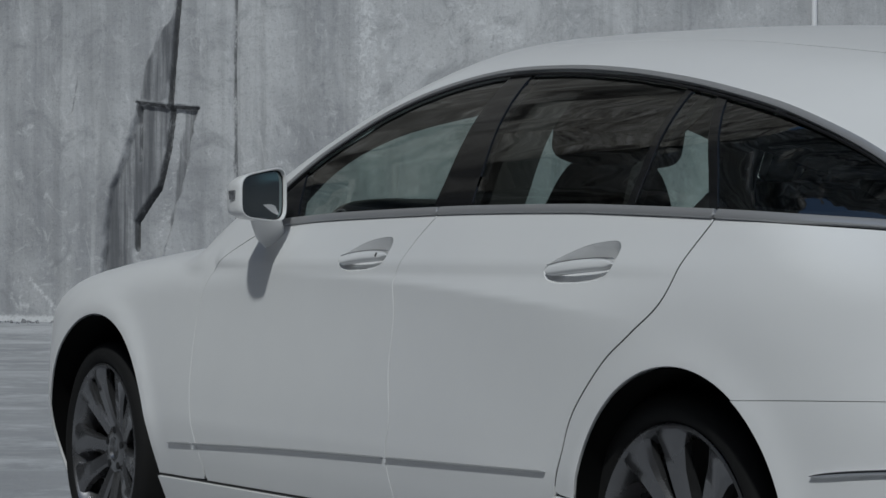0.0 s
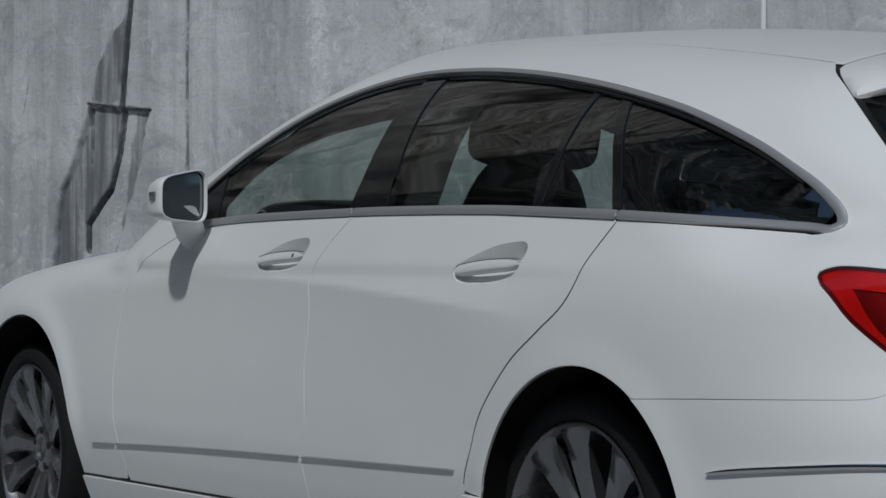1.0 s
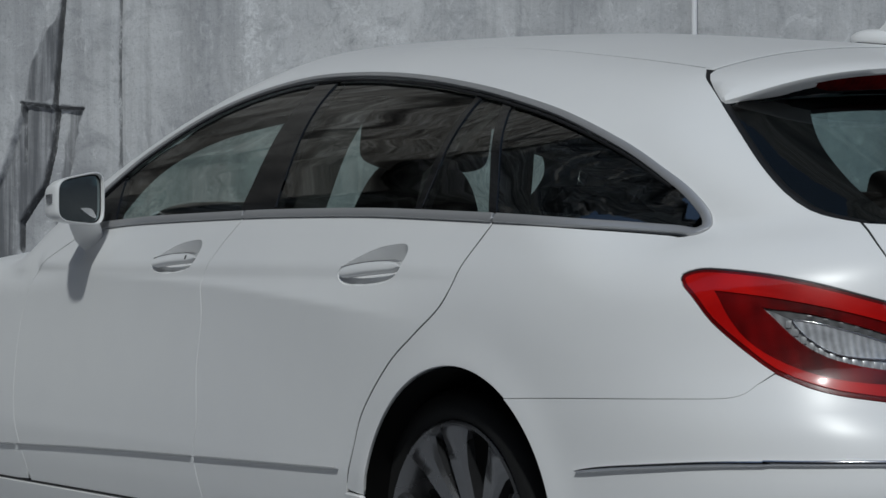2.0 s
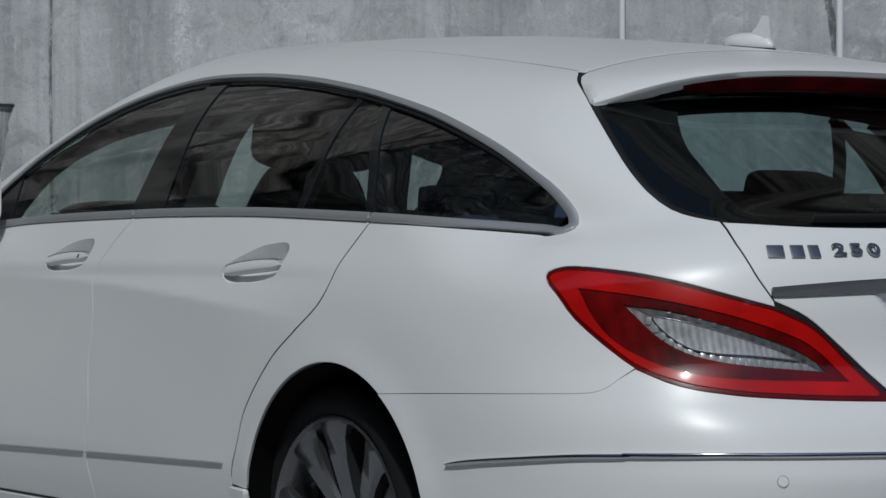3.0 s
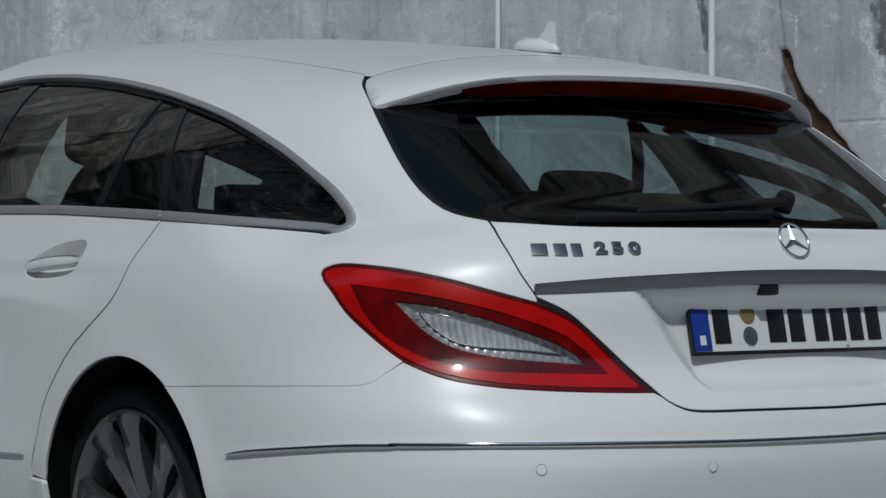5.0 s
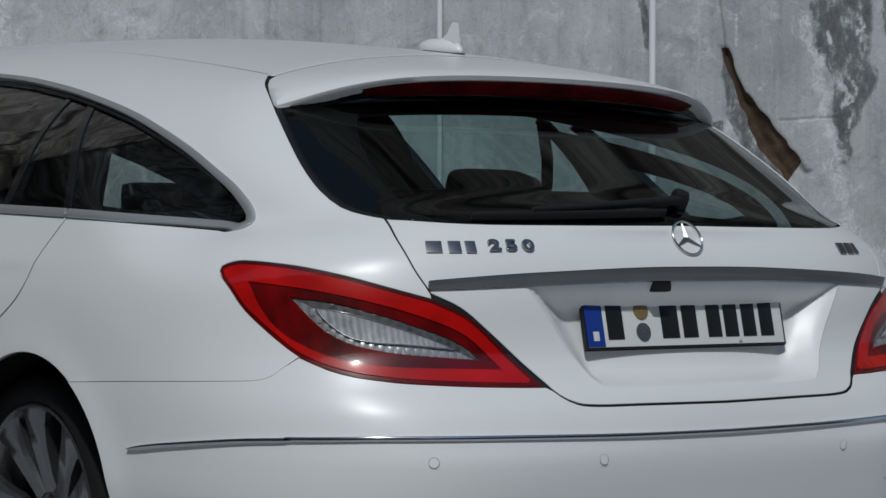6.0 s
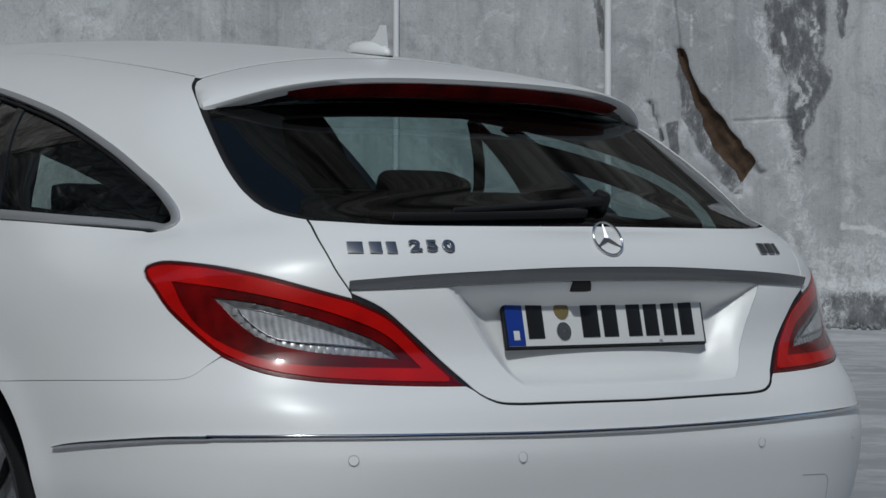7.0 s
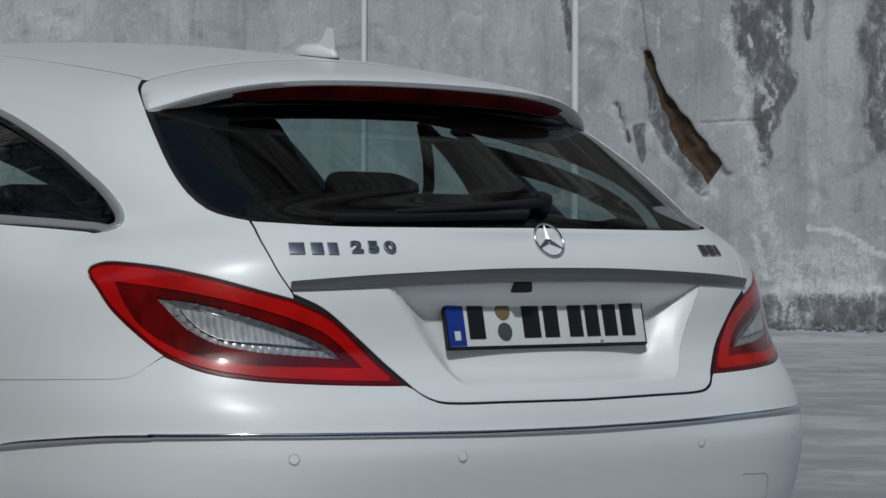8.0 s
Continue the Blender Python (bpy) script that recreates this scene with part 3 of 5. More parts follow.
    lime = np.maximum.reduce([.62 * rope([(12.52, 4.6), (12.50, 2.6)], .03, .40), .6 * rope([(1.56, 1.9), (1.44, 1.5), (1.38, 1.2), (1.25, .8), (1.1, .1)], .03, .30),
                              1.2 * rope([(.92, 1.19), (.52, 1.14), (.40, 1.08), (.26, .97), (.01, .86)], .018, .045), .58 * rope([(11.44, 4.5), (10.88, 3.96), (10.44, 3.70)], .03, .45),
                              .8 * rope([(17.82, .6), (17.39, .17)], .02, .06), .42 * rope([(15.40, 2.8), (15.58, 1.8), (15.80, 1.1)], .02, .12), 1.2 * rope([(20, .03), (14, .03)], .03, .09),
                              .70 * rope([(1.90, 3.64), (1.87, 3.37), (1.73, 3.16), (1.76, 2.90), (1.63, 2.73), (1.73, 2.49), (1.61, 2.29), (1.49, 2.02)], .005, .20), .80 * rope([(1.29, 3.69), (1.19, 3.52), (1.30, 3.48), (1.23, 3.37)], .008, .055),
                              .80 * rope([(1.49, 2.89), (1.38, 2.72), (1.46, 2.59)], .01, .07), .80 * rope([(1.39, 2.96), (1.28, 2.79), (1.36, 2.63)], .008, .05), .9 * rope([(1.63, 3.47), (1.60, 3.35)], .01, .05), .8 * rope([(1.34, 2.5), (1.40, 2.3)], .01, .04),
                              .75 * rope([(1.30, .46), (.8, .50), (.0, .48)], .02, .14), .70 * rope([(1.55, 1.1), (1.42, .6)], .02, .12), .65 * step(cut([(1.2, .95), (.2, .95), (.1, .4), (1.2, .4)]), -.3, .1), .6 * rope([(2.72, 3.73), (2.72, 3.35)], .01, .04)])
    rust = step(scar, -.005, .02) * (1 - .9 * step(cut([(1.93, 1.97), (1.60, 1.98), (1.70, 1.5), (2.15, 1.5), (2.12, 1.68)]), -.04, .04))
    verts = [FACE_A + FACE_ALONG * a + Vector((0, 0, b)) + FACE_OUT * float(k) for (a, b), k in zip(q, d)]
    n = len(s)
    faces = [(j * n + i, j * n + i + 1, (j + 1) * n + i + 1, (j + 1) * n + i) for j in range(len(z) - 1) for i in range(n - 1)]
    ob = put("wall_north", verts, [f[::-1] for f in faces], WALL_STONE)
    for key, values in (("stain", stain), ("darken", darken), ("lime", lime), ("rust", rust)):
        ob.data.attributes.new(key, "FLOAT", "POINT").data.foreach_set("value", values.astype(np.float32))
    return tagged(ob, "sawn grey marble quarry face with cracks and rusty scar", "rock wall", kind="structure")


marble_face()
PIPE = plain("pale_pipe", (.74, .74, .745), .6, grain=.3)
for along, radius, name in ((6.42, .036, "drill_pipe"), (3.73, .042, "drill_pipe")):
    pipe = part(name, lathe(bmesh.new(), [(0, radius), (5.0, radius), (5.0, .001)], 14, "Z"), PIPE, None, "pale vertical drill pipe against the marble face")
    pipe.location = FACE_A + FACE_ALONG * along + FACE_OUT * .07
    tagged(pipe, category="pipe", group="drill pipes")


def strata_rock():
    """Dark brown rock in tilted beds with black joints and pale bands."""
    m = Nodes("brown_rock", Roughness=.9, Specular_IOR_Level=.2)
    v = m.place((.35, .35, 1), (radians(14), radians(9), 0))
    beds = m.noise(m.place((.05, .05, .5), (radians(14), radians(9), 0)), 1.4, 8, .7, 1.5)
    c = m.ramp(beds, (.30, (.040, .034, .030)), (.46, (.19, .175, .155)), (.58, (.36, .34, .31)), (.74, (.58, .565, .54)))
    c = m.mix(m.ramp(m.noise(v, .9, 9, .75, 2.0), (.34, .9), (.44, 0)), c, (.02, .017, .015))
    joints = m.node("TexVoronoi", Vector=m.mix(.55, v, m.node("TexNoise", Vector=v, Scale=.5, Detail=6).outputs["Color"]), Scale=.16)
    joints.feature = "DISTANCE_TO_EDGE"
    c = m.mix(m.ramp(joints.outputs["Distance"], (.0, .95), (.045, 0)), c, (.015, .013, .012))
    m.set(m.bsdf, Base_Color=c)
    return m.bump(m.noise(v, 2.2, 9, .7), .8, .25).mat


ROCK = strata_rock()
rock_sheet("wall_north_upper", (-63.5, -15.6), (11.5, 37.7), 52, 1.6, 1.2, ROCK, "dark weathered rock above the sawn marble face", 41.0, foot=8.6)
rock_sheet("wall_south", (48, -14), (-30, -52), 30, 2.6, 1.0, ROCK, "rough dark brown rock face across the yard", 9.0)
rock_sheet("wall_east", (30, 46), (48, -14), 24, 2.2, 1.0, ROCK, "rough dark rock face closing the yard", 17.0)
rock_sheet("wall_west", (-24, -54), (-64, -12), 92, 3.0, 1.2, ROCK, "rough dark rock face at the far end of the yard", 27.0)


def build_ground():
    """One sheet to the horizon, fine near the car."""
    s = np.concatenate([[-2500, -800, -300, -120, -80], np.linspace(-60, 60, 121), [80, 120, 300, 800, 2500]])
    verts, faces, n = [], [], len(s)
    for yy in s:
        for xx in s:
            near = max(0, 1 - max(abs(xx), abs(yy)) / 60)
            clear = min(1, max(0, (math.hypot(xx + .8, yy) - 4) / 6))
            verts.append((xx, yy, -.003 + clear * (.03 * noise.noise((xx * .35, yy * .35, 0)) + .02 * noise.noise((xx * .9, yy * .9, 4))) * (near > 0)))
    for j in range(n - 1):
        for i in range(n - 1):
            k = j * n + i
            faces.append((k, k + 1, k + n + 1, k + n))
    return tagged(put("ground", verts, faces, FLOOR_STONE), "pale grey dusty quarry floor with white marble smears", "ground", kind="structure")


build_ground()

# ---- the car ----
CAR = thing("estate_car", "white estate car with chrome trim parked on the quarry floor", "car")

DLO_TOP = [(-1.83, 1.033), (-1.73, 1.102), (-1.645, 1.154), (-1.468, 1.235), (-1.287, 1.286), (-1.076, 1.310), (-.82, 1.303), (-.563, 1.280), (-.313, 1.246),
           (-.090, 1.207), (.148, 1.155), (.367, 1.088), (.512, 1.023), (.586, .974), (.614, .940)]
BELT = [(-1.86, .945), (-1.713, .954), (-1.41, .964), (-.91, .969), (-.65, .9683), (-.404, .9653), (-.24, .9610), (.127, .946), (.393, .931), (.588, .9165)]
REAR_GAP = [(.128, .945), (.081, .872), (.040, .792), (-.044, .732), (-.140, .670), (-.243, .571), (-.283, .490), (-.312, .422), (-.322, .33)]
FRONT_GAP = [(-.920, .968), (-.979, .908), (-1.024, .832), (-1.012, .744), (-1.018, .630), (-1.006, .518), (-1.026, .428), (-1.010, .33)]
FENDER_GAP = [(-1.80, .95), (-2.02, .86), (-2.10, .74), (-2.115, .60), (-2.11, .45), (-2.07, .33)]
HATCH_UP = [(-.512, 1.240), (-.556, 1.212), (-.594, 1.163), (-.623, 1.104), (-.644, 1.042), (-.648, .994), (-.638, .962), (-.622, .948), (-.601, .940)]
HATCH_MID = [(-.601, .94), (-.614, .9), (-.61, .85), (-.59, .802)]
HATCH_LOW = [(-.59, .802), (-.541, .776), (-.5, .741), (-.457, .7), (-.424, .665), (-.397, .636)]
HATCH_FOOT = [(-.397, .636), (-.381, .618), (-.352, .603), (-.306, .598), (-.194, .597), (0, .595)]
LAMP_TOP = [(-.845, .842), (-.839, .852), (-.826, .86), (-.814, .862), (-.792, .858), (-.767, .852), (-.739, .843), (-.707, .832), (-.671, .819), (-.632, .806), (-.59, .793)]
LAMP_IN = [(-.59, .793), (-.54, .769), (-.509, .747), (-.467, .704), (-.431, .665), (-.402, .633)]
LAMP_FOOT = [(-.402, .633), (-.455, .634), (-.56, .638), (-.655, .644), (-.696, .649), (-.734, .656), (-.766, .668), (-.795, .689), (-.818, .725), (-.84, .772), (-.847, .813), (-.848, .83)]
SEAM = [(.290, .624), (.479, .632), (.70, .641), (.785, .6445), (.815, .6475), (.834, .655), (.846, .669), (.852, .689)]


def arc(cx, cz, r, a0, a1, k=40, squash=1.0):
    return [(cx + r * math.cos(radians(a)), cz + squash * r * math.sin(radians(a))) for a in np.linspace(a0, a1, k)]


ARCH_R = (.100, .332, .343)
ARCH_F = (-2.79, .300, .412)


def between(line, x0, x1):
    """The stretch of an (x, z) line between two stations, resampled."""
    p = spline(line, .01)
    p = p[np.argsort(p[:, 0])]
    xs = np.linspace(x0, x1, max(3, int(abs(x1 - x0) / .03)))
    return [(x, float(np.interp(x, p[:, 0], p[:, 1]))) for x in xs]


def body_shell():
    mirror_y = lambda line: [(-a, b) for a, b in line][::-1]
    arch = arc(*ARCH_R, 168, 58, 46)
    seam = side([arch[-1]] + SEAM[1:-1])
    lamp_turn = LAMP_FOOT[7:]
    rail = top([(.343, -.512), (.117, -.494), (-.109, -.478), (-.6, -.455), (-1.1, -.455), (-1.42, -.48)])
    pillar = drop_on(np.linspace((-1.50, -.52, 1.9), (-1.90, -.742, 1.9), 18), (0, 0, -1), 1.7)[0]
    quarter = np.vstack([side(DLO_TOP), side([(.603, .940), (.606, .928), (.597, .918), (.578, .916)]), side(between(BELT, .578, .127)),
                         side(REAR_GAP[:-1] + [(-.314, .408)]), side([(-.314, .408), arch[0]], smooth=False), side(arch), seam,
                         rear(lamp_turn), rear(LAMP_TOP), rear(HATCH_MID[::-1]), rear(HATCH_UP[::-1]), rail, pillar])
    both("side_panel", sheet(quarter, (-.45, .75, -.48), h=.022, gap=.0020, rim=.016), PAINT, CAR, "white painted quarter panel and roof rail")
    both("pillar_trim", sheet(quarter, (-.45, .75, -.48), h=.05, gap=.014, offset=.030, rim=0), LINING, CAR, "grey inner pillar lining")

    foot = lambda x: .283 + .012 * (x + 2.3)
    cup = [(-.120, -.012), (-.104, -.028), (-.060, -.036), (.010, -.035), (.075, -.028), (.108, -.012), (.121, .012), (.123, .032), (.108, .043), (.070, .043), (.010, .036), (-.050, .020), (-.095, .004)]
    lift = lambda p: drop_on(np.column_stack([p[:, 0], np.full(len(p), -1.5), p[:, 1]]), (0, 1, 0), 1.5)[0]
    hole_f, hole_r = (lift(spline([(x + k * a, z + k * b) for a, b in cup], .008, True)) for x, z, k in ((-1.198, .879, .98), (-.268, .861, 1.06)))
    front = np.vstack([side(between(BELT, -1.80, -.922)), side(FRONT_GAP), side([(-1.012, .33), (-1.02, foot(-1.02)), (-2.06, foot(-2.06))], smooth=False), side(FENDER_GAP[::-1])])
    back = np.vstack([side(between(BELT, -.918, .122)), side([(x - .0032, z) for x, z in REAR_GAP]), side([(-.315, .33), (-.33, foot(-.33)), (-1.012, foot(-1.0))], smooth=False), side(FRONT_GAP[::-1])])
    doors = []
    for name, line, hole, label in (("front_door", front, hole_f, "white front door"), ("rear_door", back, hole_r, "white rear door")):
        pair = both(name, sheet(line, (0, 1, 0), [hole], h=.011, gap=.0022, rim=.016, hole_gap=0), PAINT, CAR, label)
        bowl = sheet(hole, (0, 1, 0), h=.010, gap=.0, sink=lambda d: .026 * step(d, -.002, .026), rim=0)
        for ob, mesh in zip(pair, (bowl, flipped(bowl))):
            put("handle_recess", mesh[0], mesh[1], PAINT, ob, vnormals=mesh[2])
        doors.append(pair)

    wing_arch = arc(*ARCH_F, -3, 196, 50)
    bonnet_edge = drop_on(np.linspace((-1.84, -.70, 1.9), (-3.42, -.62, 1.9), 40), (0, 0, -1), 1.8)[0]
    wing = np.vstack([side(FENDER_GAP), side([(-2.07, .33), (-2.078, .292), wing_arch[0]], smooth=False), side(wing_arch),
                      side([wing_arch[-1], (-3.20, .19), (-3.44, .20), (-3.44, .60)], smooth=False), bonnet_edge[::-1]])
    both("front_wing", sheet(wing, (.1, .80, -.6), h=.03), PAINT, CAR, "white front wing")
    cowl = top([(-2.12, .70), (-2.30, .45), (-2.40, .2), (-2.43, 0), (-2.40, -.2), (-2.30, -.45), (-2.12, -.70)])
    long_edge = bonnet_edge[bonnet_edge[:, 0] < -2.13]
    bonnet = np.vstack([long_edge, drop_on(np.linspace((-3.43, -.61, 1.9), (-3.43, .61, 1.9), 40), (0, 0, -1), 1.8)[0], (long_edge * (1, -1, 1))[::-1], cowl])
    m = sheet(bonnet, (0, 0, -1), h=.06)
    put("bonnet", m[0], m[1], PAINT, CAR, "white bonnet", vnormals=m[2])
    nose = drop_on(np.array([(-4.6, y, z) for y, z in spline([(-.80, .22), (-.80, .60), (-.62, .73), (0, .78), (.62, .73), (.80, .60), (.80, .22), (0, .20)], .04, True)]), (1, 0, 0), 2.6)[0]
    m = sheet(nose, (1, 0, 0), h=.05, gap=.0, rim=0)
    put("front_bumper", m[0], m[1], PAINT, CAR, "white front bumper", vnormals=m[2])

    sill = np.vstack([side([(-2.375, .283), (-2.06, .287), (-1.4, .295), (-.335, .306), (-.314, .404), (-.237, .404)], smooth=False), side([(-.237, .404), (-.243, .26), (-.26, .19), (-2.36, .19), (-2.375, .283)], smooth=False)[:-1]])
    both("sill", sheet(sill, (0, 1, 0), h=.03, offset=-.009), PAINT, CAR, "white sill panel")

    # roof and its lining
    roof = np.vstack([rail, drop_on(np.linspace((-1.46, -.47, 1.9), (-1.46, .47, 1.9), 30), (0, 0, -1), 1.7)[0], (rail * (1, -1, 1))[::-1],
                      drop_on(np.linspace((.343, .50, 1.9), (.343, -.50, 1.9), 30), (0, 0, -1), 1.7)[0]])
    m = sheet(roof, (0, 0, -1), h=.04, gap=.0040)
    for way in (1, -1):
        s = ribbon(rail, .016, .004, lift=-.0058)
        s = s if way > 0 else flipped(s)
        put("roof_seam", s[0], s[1], BLACK, CAR, "black roof seam", vnormals=s[2])
    put("roof", m[0], m[1], PAINT, CAR, "white roof panel", vnormals=m[2])
    m = sheet(roof, (0, 0, -1), h=.08, gap=-.03, offset=.035, rim=0)
    put("headliner", m[0], m[1], LINING, CAR, "grey cloth headliner", vnormals=m[2])
    shield = np.vstack([pillar, top([(-2.06, -.715), (-2.28, -.45), (-2.39, -.2), (-2.415, 0), (-2.39, .2), (-2.28, .45), (-2.06, .715)]), (pillar * (1, -1, 1))[::-1],
                        drop_on(np.linspace((-1.50, .5, 1.9), (-1.50, -.5, 1.9), 30), (0, 0, -1), 1.7)[0]])
    m = sheet(shield, (0, 0, -1), h=.06, rim=0)
    put("windscreen", m[0], m[1], GLASS, CAR, "clear windscreen", vnormals=m[2]).visible_shadow = False

    hem = [(-2.15, -.63), (-2.05, -.63), (-1.91, -.615), (-1.81, -.565), (-1.745, -.48), (-1.71, -.33), (-1.705, -.2), (-1.715, 0)]
    foot_edge = drop_on(np.linspace((-1.90, -.742, 1.9), (-2.06, -.715, 1.9), 8), (0, 0, -1), 1.7)[0]
    head = drop_on(np.linspace((-1.40, 0, 1.9), (-1.40, -.50, 1.9), 16), (0, 0, -1), 1.7)[0]
    band = np.vstack([pillar, foot_edge[1:], top(hem), head])
    both("header_lining", sheet(band, (0, 0, -1), h=.05, gap=0, offset=.022, rim=0), LINING, CAR, "grey lining round the windscreen")

    # tail: bumper, hatch, glass
    fl = lambda line, d: [(a, b - d) for a, b in line]
    half = np.vstack([side(fl([arch[-1]] + SEAM[1:-1], -.0002)), rear(fl(LAMP_FOOT[7::-1], .0016)), rear(fl(HATCH_FOOT, .0030)),
                      rear([(0, .592), (0, .20)], smooth=False), rear([(0, .20), (-.5, .20), (-.80, .21)]), side([(.80, .21), (.6, .215), (.44, .24)]),
                      side(arc(*ARCH_R, -16, 58, 30))])
    h = sheet(half, (-.68, .73, 0), h=.022, gap=0, rim=0)
    m = joined(h, flipped(h))
    bumper = put("rear_bumper", m[0], m[1], PAINT, CAR, "white rear bumper with chrome strip", vnormals=m[2])

    sill_line = [(-.594, .940), (-.461, .932), (-.23, .931), (0, .932)]
    sill_line += [(-a, b) for a, b in sill_line[-2::-1]]
    notch = [(-.413, .818), (-.361, .744), (-.318, .677), (-.288, .639), (-.238, .626), (0, .624)]
    notch_line = np.vstack([rear(notch + mirror_y(notch)[1:]), rear([(.415, .818), (0, .826), (-.415, .818)])[1:-1]])
    left_edge = np.vstack([rear(HATCH_MID), rear(HATCH_LOW), rear(HATCH_FOOT)])
    lid = np.vstack([left_edge, (left_edge * (1, -1, 1))[::-1], rear(sill_line[::-1])])
    m = sheet(lid, (-1, 0, 0), [notch_line], h=.022, gap=.0032, hole_gap=0)
    hatch = put("tailgate", m[0], m[1], PAINT, CAR, "white tailgate with recessed plate well", vnormals=m[2])
    m = sheet(notch_line, (-1, 0, 0), h=.008, gap=0, sink=lambda d: .056 * step(d, -.004, .060), rim=0)
    put("plate_well", m[0], m[1], PAINT, hatch, vnormals=m[2])
    top_line = [(-.592, 1.163), (-.50, 1.180), (-.30, 1.195), (0, 1.20)]
    top_line += [(-a, b) for a, b in top_line[-2::-1]]
    up = rear(HATCH_UP[2:])
    screen = np.vstack([up, rear(sill_line), (up * (1, -1, 1))[::-1], rear(top_line[::-1])])
    m = sheet(screen, (-1, 0, -.4), h=.014, gap=.005, offset=.003, rim=.004)
    put("rear_window", m[0], m[1], REAR_GLASS, hatch, "tinted heated rear window", vnormals=m[2]).visible_shadow = False

    # spoiler lip over the glass, with the raised brake light under it
    ys = np.linspace(-.588, .588, 61)
    rows = []
    for y in ys:
        a = abs(y) / .592
        xe, ze = .632 - .075 * a ** 2 - .087 * a ** 6, 1.240 - .020 * a ** 2 - .055 * a ** 5
        x0 = min(.345 + .126 * max(0, (a - .862) / .138) ** 1.7, xe - .006)
        z0 = float(drop_on(np.array([(x0, y, 1.9)]), (0, 0, -1), 1.7)[0][0, 2])
        low = 1.190 - .027 * a ** 2.5
        k = min(1, max(xe - x0, .004) / .10)
        rows.append([(x0, z0 - .02 * k), (x0, z0 - .002), (x0 + .35 * (xe - x0), z0 + .38 * (ze - z0) + .006), (x0 + .75 * (xe - x0), z0 + .76 * (ze - z0) + .006),
                     (xe - .012 * k, ze + .004 * k), (xe, ze - .003 * k), (xe - .004 * k, ze - .012 * k), (xe - .05 * k * (1 - a ** 4), min(ze - .014 * k, low + .55 * (ze - low) * (1 - .6 * a) - .004)), (xe - .075 * k * (1 - a ** 4), min(ze - .016 * k, low)), (xe - .13 * k * (1 - a ** 4), min(ze - .018 * k, low - .004))])
    verts = [(x, y, z) for y, row in zip(ys, rows) for x, z in row]
    k = len(rows[0])
    faces = [(i * k + j, i * k + j + 1, (i + 1) * k + j + 1, (i + 1) * k + j) for i in range(len(ys) - 1) for j in range(k - 1)]
    bm = bmesh.new()
    bv = [bm.verts.new(v) for v in verts]
    for f in faces:
        bm.faces.new([bv[i] for i in f])
    bm.faces.new([bv[j] for j in range(k)]), bm.faces.new([bv[(len(ys) - 1) * k + j] for j in range(k)][::-1])
    bmesh.ops.recalc_face_normals(bm, faces=bm.faces)
    spoiler = part("roof_spoiler", bm, PAINT, CAR, "white roof spoiler lip")
    return doors, bumper, hatch, spoiler, mirror_y


DOORS, BUMPER, HATCH, SPOILER, mirror_y = body_shell()


def pane_outline(xt0, xb0, xt1, xb1, edge=.012):
    """A side window between two slanting posts, from the stations of their tops and feet."""
    t = [(x, z - edge) for x, z in between(DLO_TOP, xt0, xt1)]
    b = [(x, z + edge * 1.6) for x, z in between(BELT, xb1, xb0)]
    return np.vstack([side(t), side([t[-1], b[0]], smooth=False), side(b), side([b[-1], t[0]], smooth=False)])


def windows():
    for name, where, stations, material, label in (
            ("front_window", 0, (-1.725, -1.654, -1.030, -.957), GLASS, "clear front side window"),
            ("rear_window", 1, (-.938, -.794, -.240, -.184), DARK_GLASS, "tinted rear side window"),
            ("corner_window", 1, (-.213, -.154, -.120, .093), DARK_GLASS, "small tinted corner window"),
            ("quarter_window", 2, (-.085, .118, .588, .575), DARK_GLASS, "dark tinted quarter window")):
        mesh = sheet(pane_outline(*stations), (0, 1, 0), h=.03, gap=.0, offset=.005, rim=.004)
        for ob, m in zip(DOORS[where] if where < 2 else (CAR, CAR), (mesh, flipped(mesh))):
            put(name, m[0], m[1], material, ob, label, vnormals=m[2]).visible_shadow = False
    for stations, parent in (((-1.030, -.957, -.938, -.794), 0), ((-.237, -.181, -.216, -.158), 1), ((-.120, .093, -.085, .118), 1), ((-1.81, -1.80, -1.725, -1.654), 0)):
        mesh = sheet(pane_outline(*stations), (0, 1, 0), h=.03, gap=.0, offset=.002, rim=.02)
        for ob, m in zip(DOORS[parent], (mesh, flipped(mesh))):
            put("window_post", m[0], m[1], GLOSS, ob, "gloss black window post", vnormals=m[2])
    line = [(x, z - .006) for x, z in DLO_TOP]
    low = between(BELT, .131, .565)[::-1]
    line = side(line + [(.6130, .9285), (.6060, .9235), (.5940, .9225)] + [(x, z + .008) for x, z in low], .008)
    wide = np.where(np.arange(len(line)) > len(line) * .80, .019, .0155)
    both("window_trim", ribbon(line, np.convolve(np.pad(wide, 8, mode="edge"), np.ones(17) / 17, "valid"), .006, shape=FLAT), SATIN, CAR, "satin chrome window surround")
    both("window_seal", ribbon(side([(x - .0, z - .017) for x, z in DLO_TOP[:-2]], .012), .006, .003), BLACK, CAR)
    for a, b, where in ((-1.80, -.925, 0), (-.915, .120, 1)):
        mesh = ribbon(side([(x, z + .008) for x, z in between(BELT, a, b)], .012), .019, .006, shape=FLAT)
        for ob, m in zip(DOORS[where] if where < 2 else (CAR, CAR), (mesh, flipped(mesh))):
            put("belt_trim", m[0], m[1], SATIN, ob, "satin chrome belt strip", vnormals=m[2])


windows()


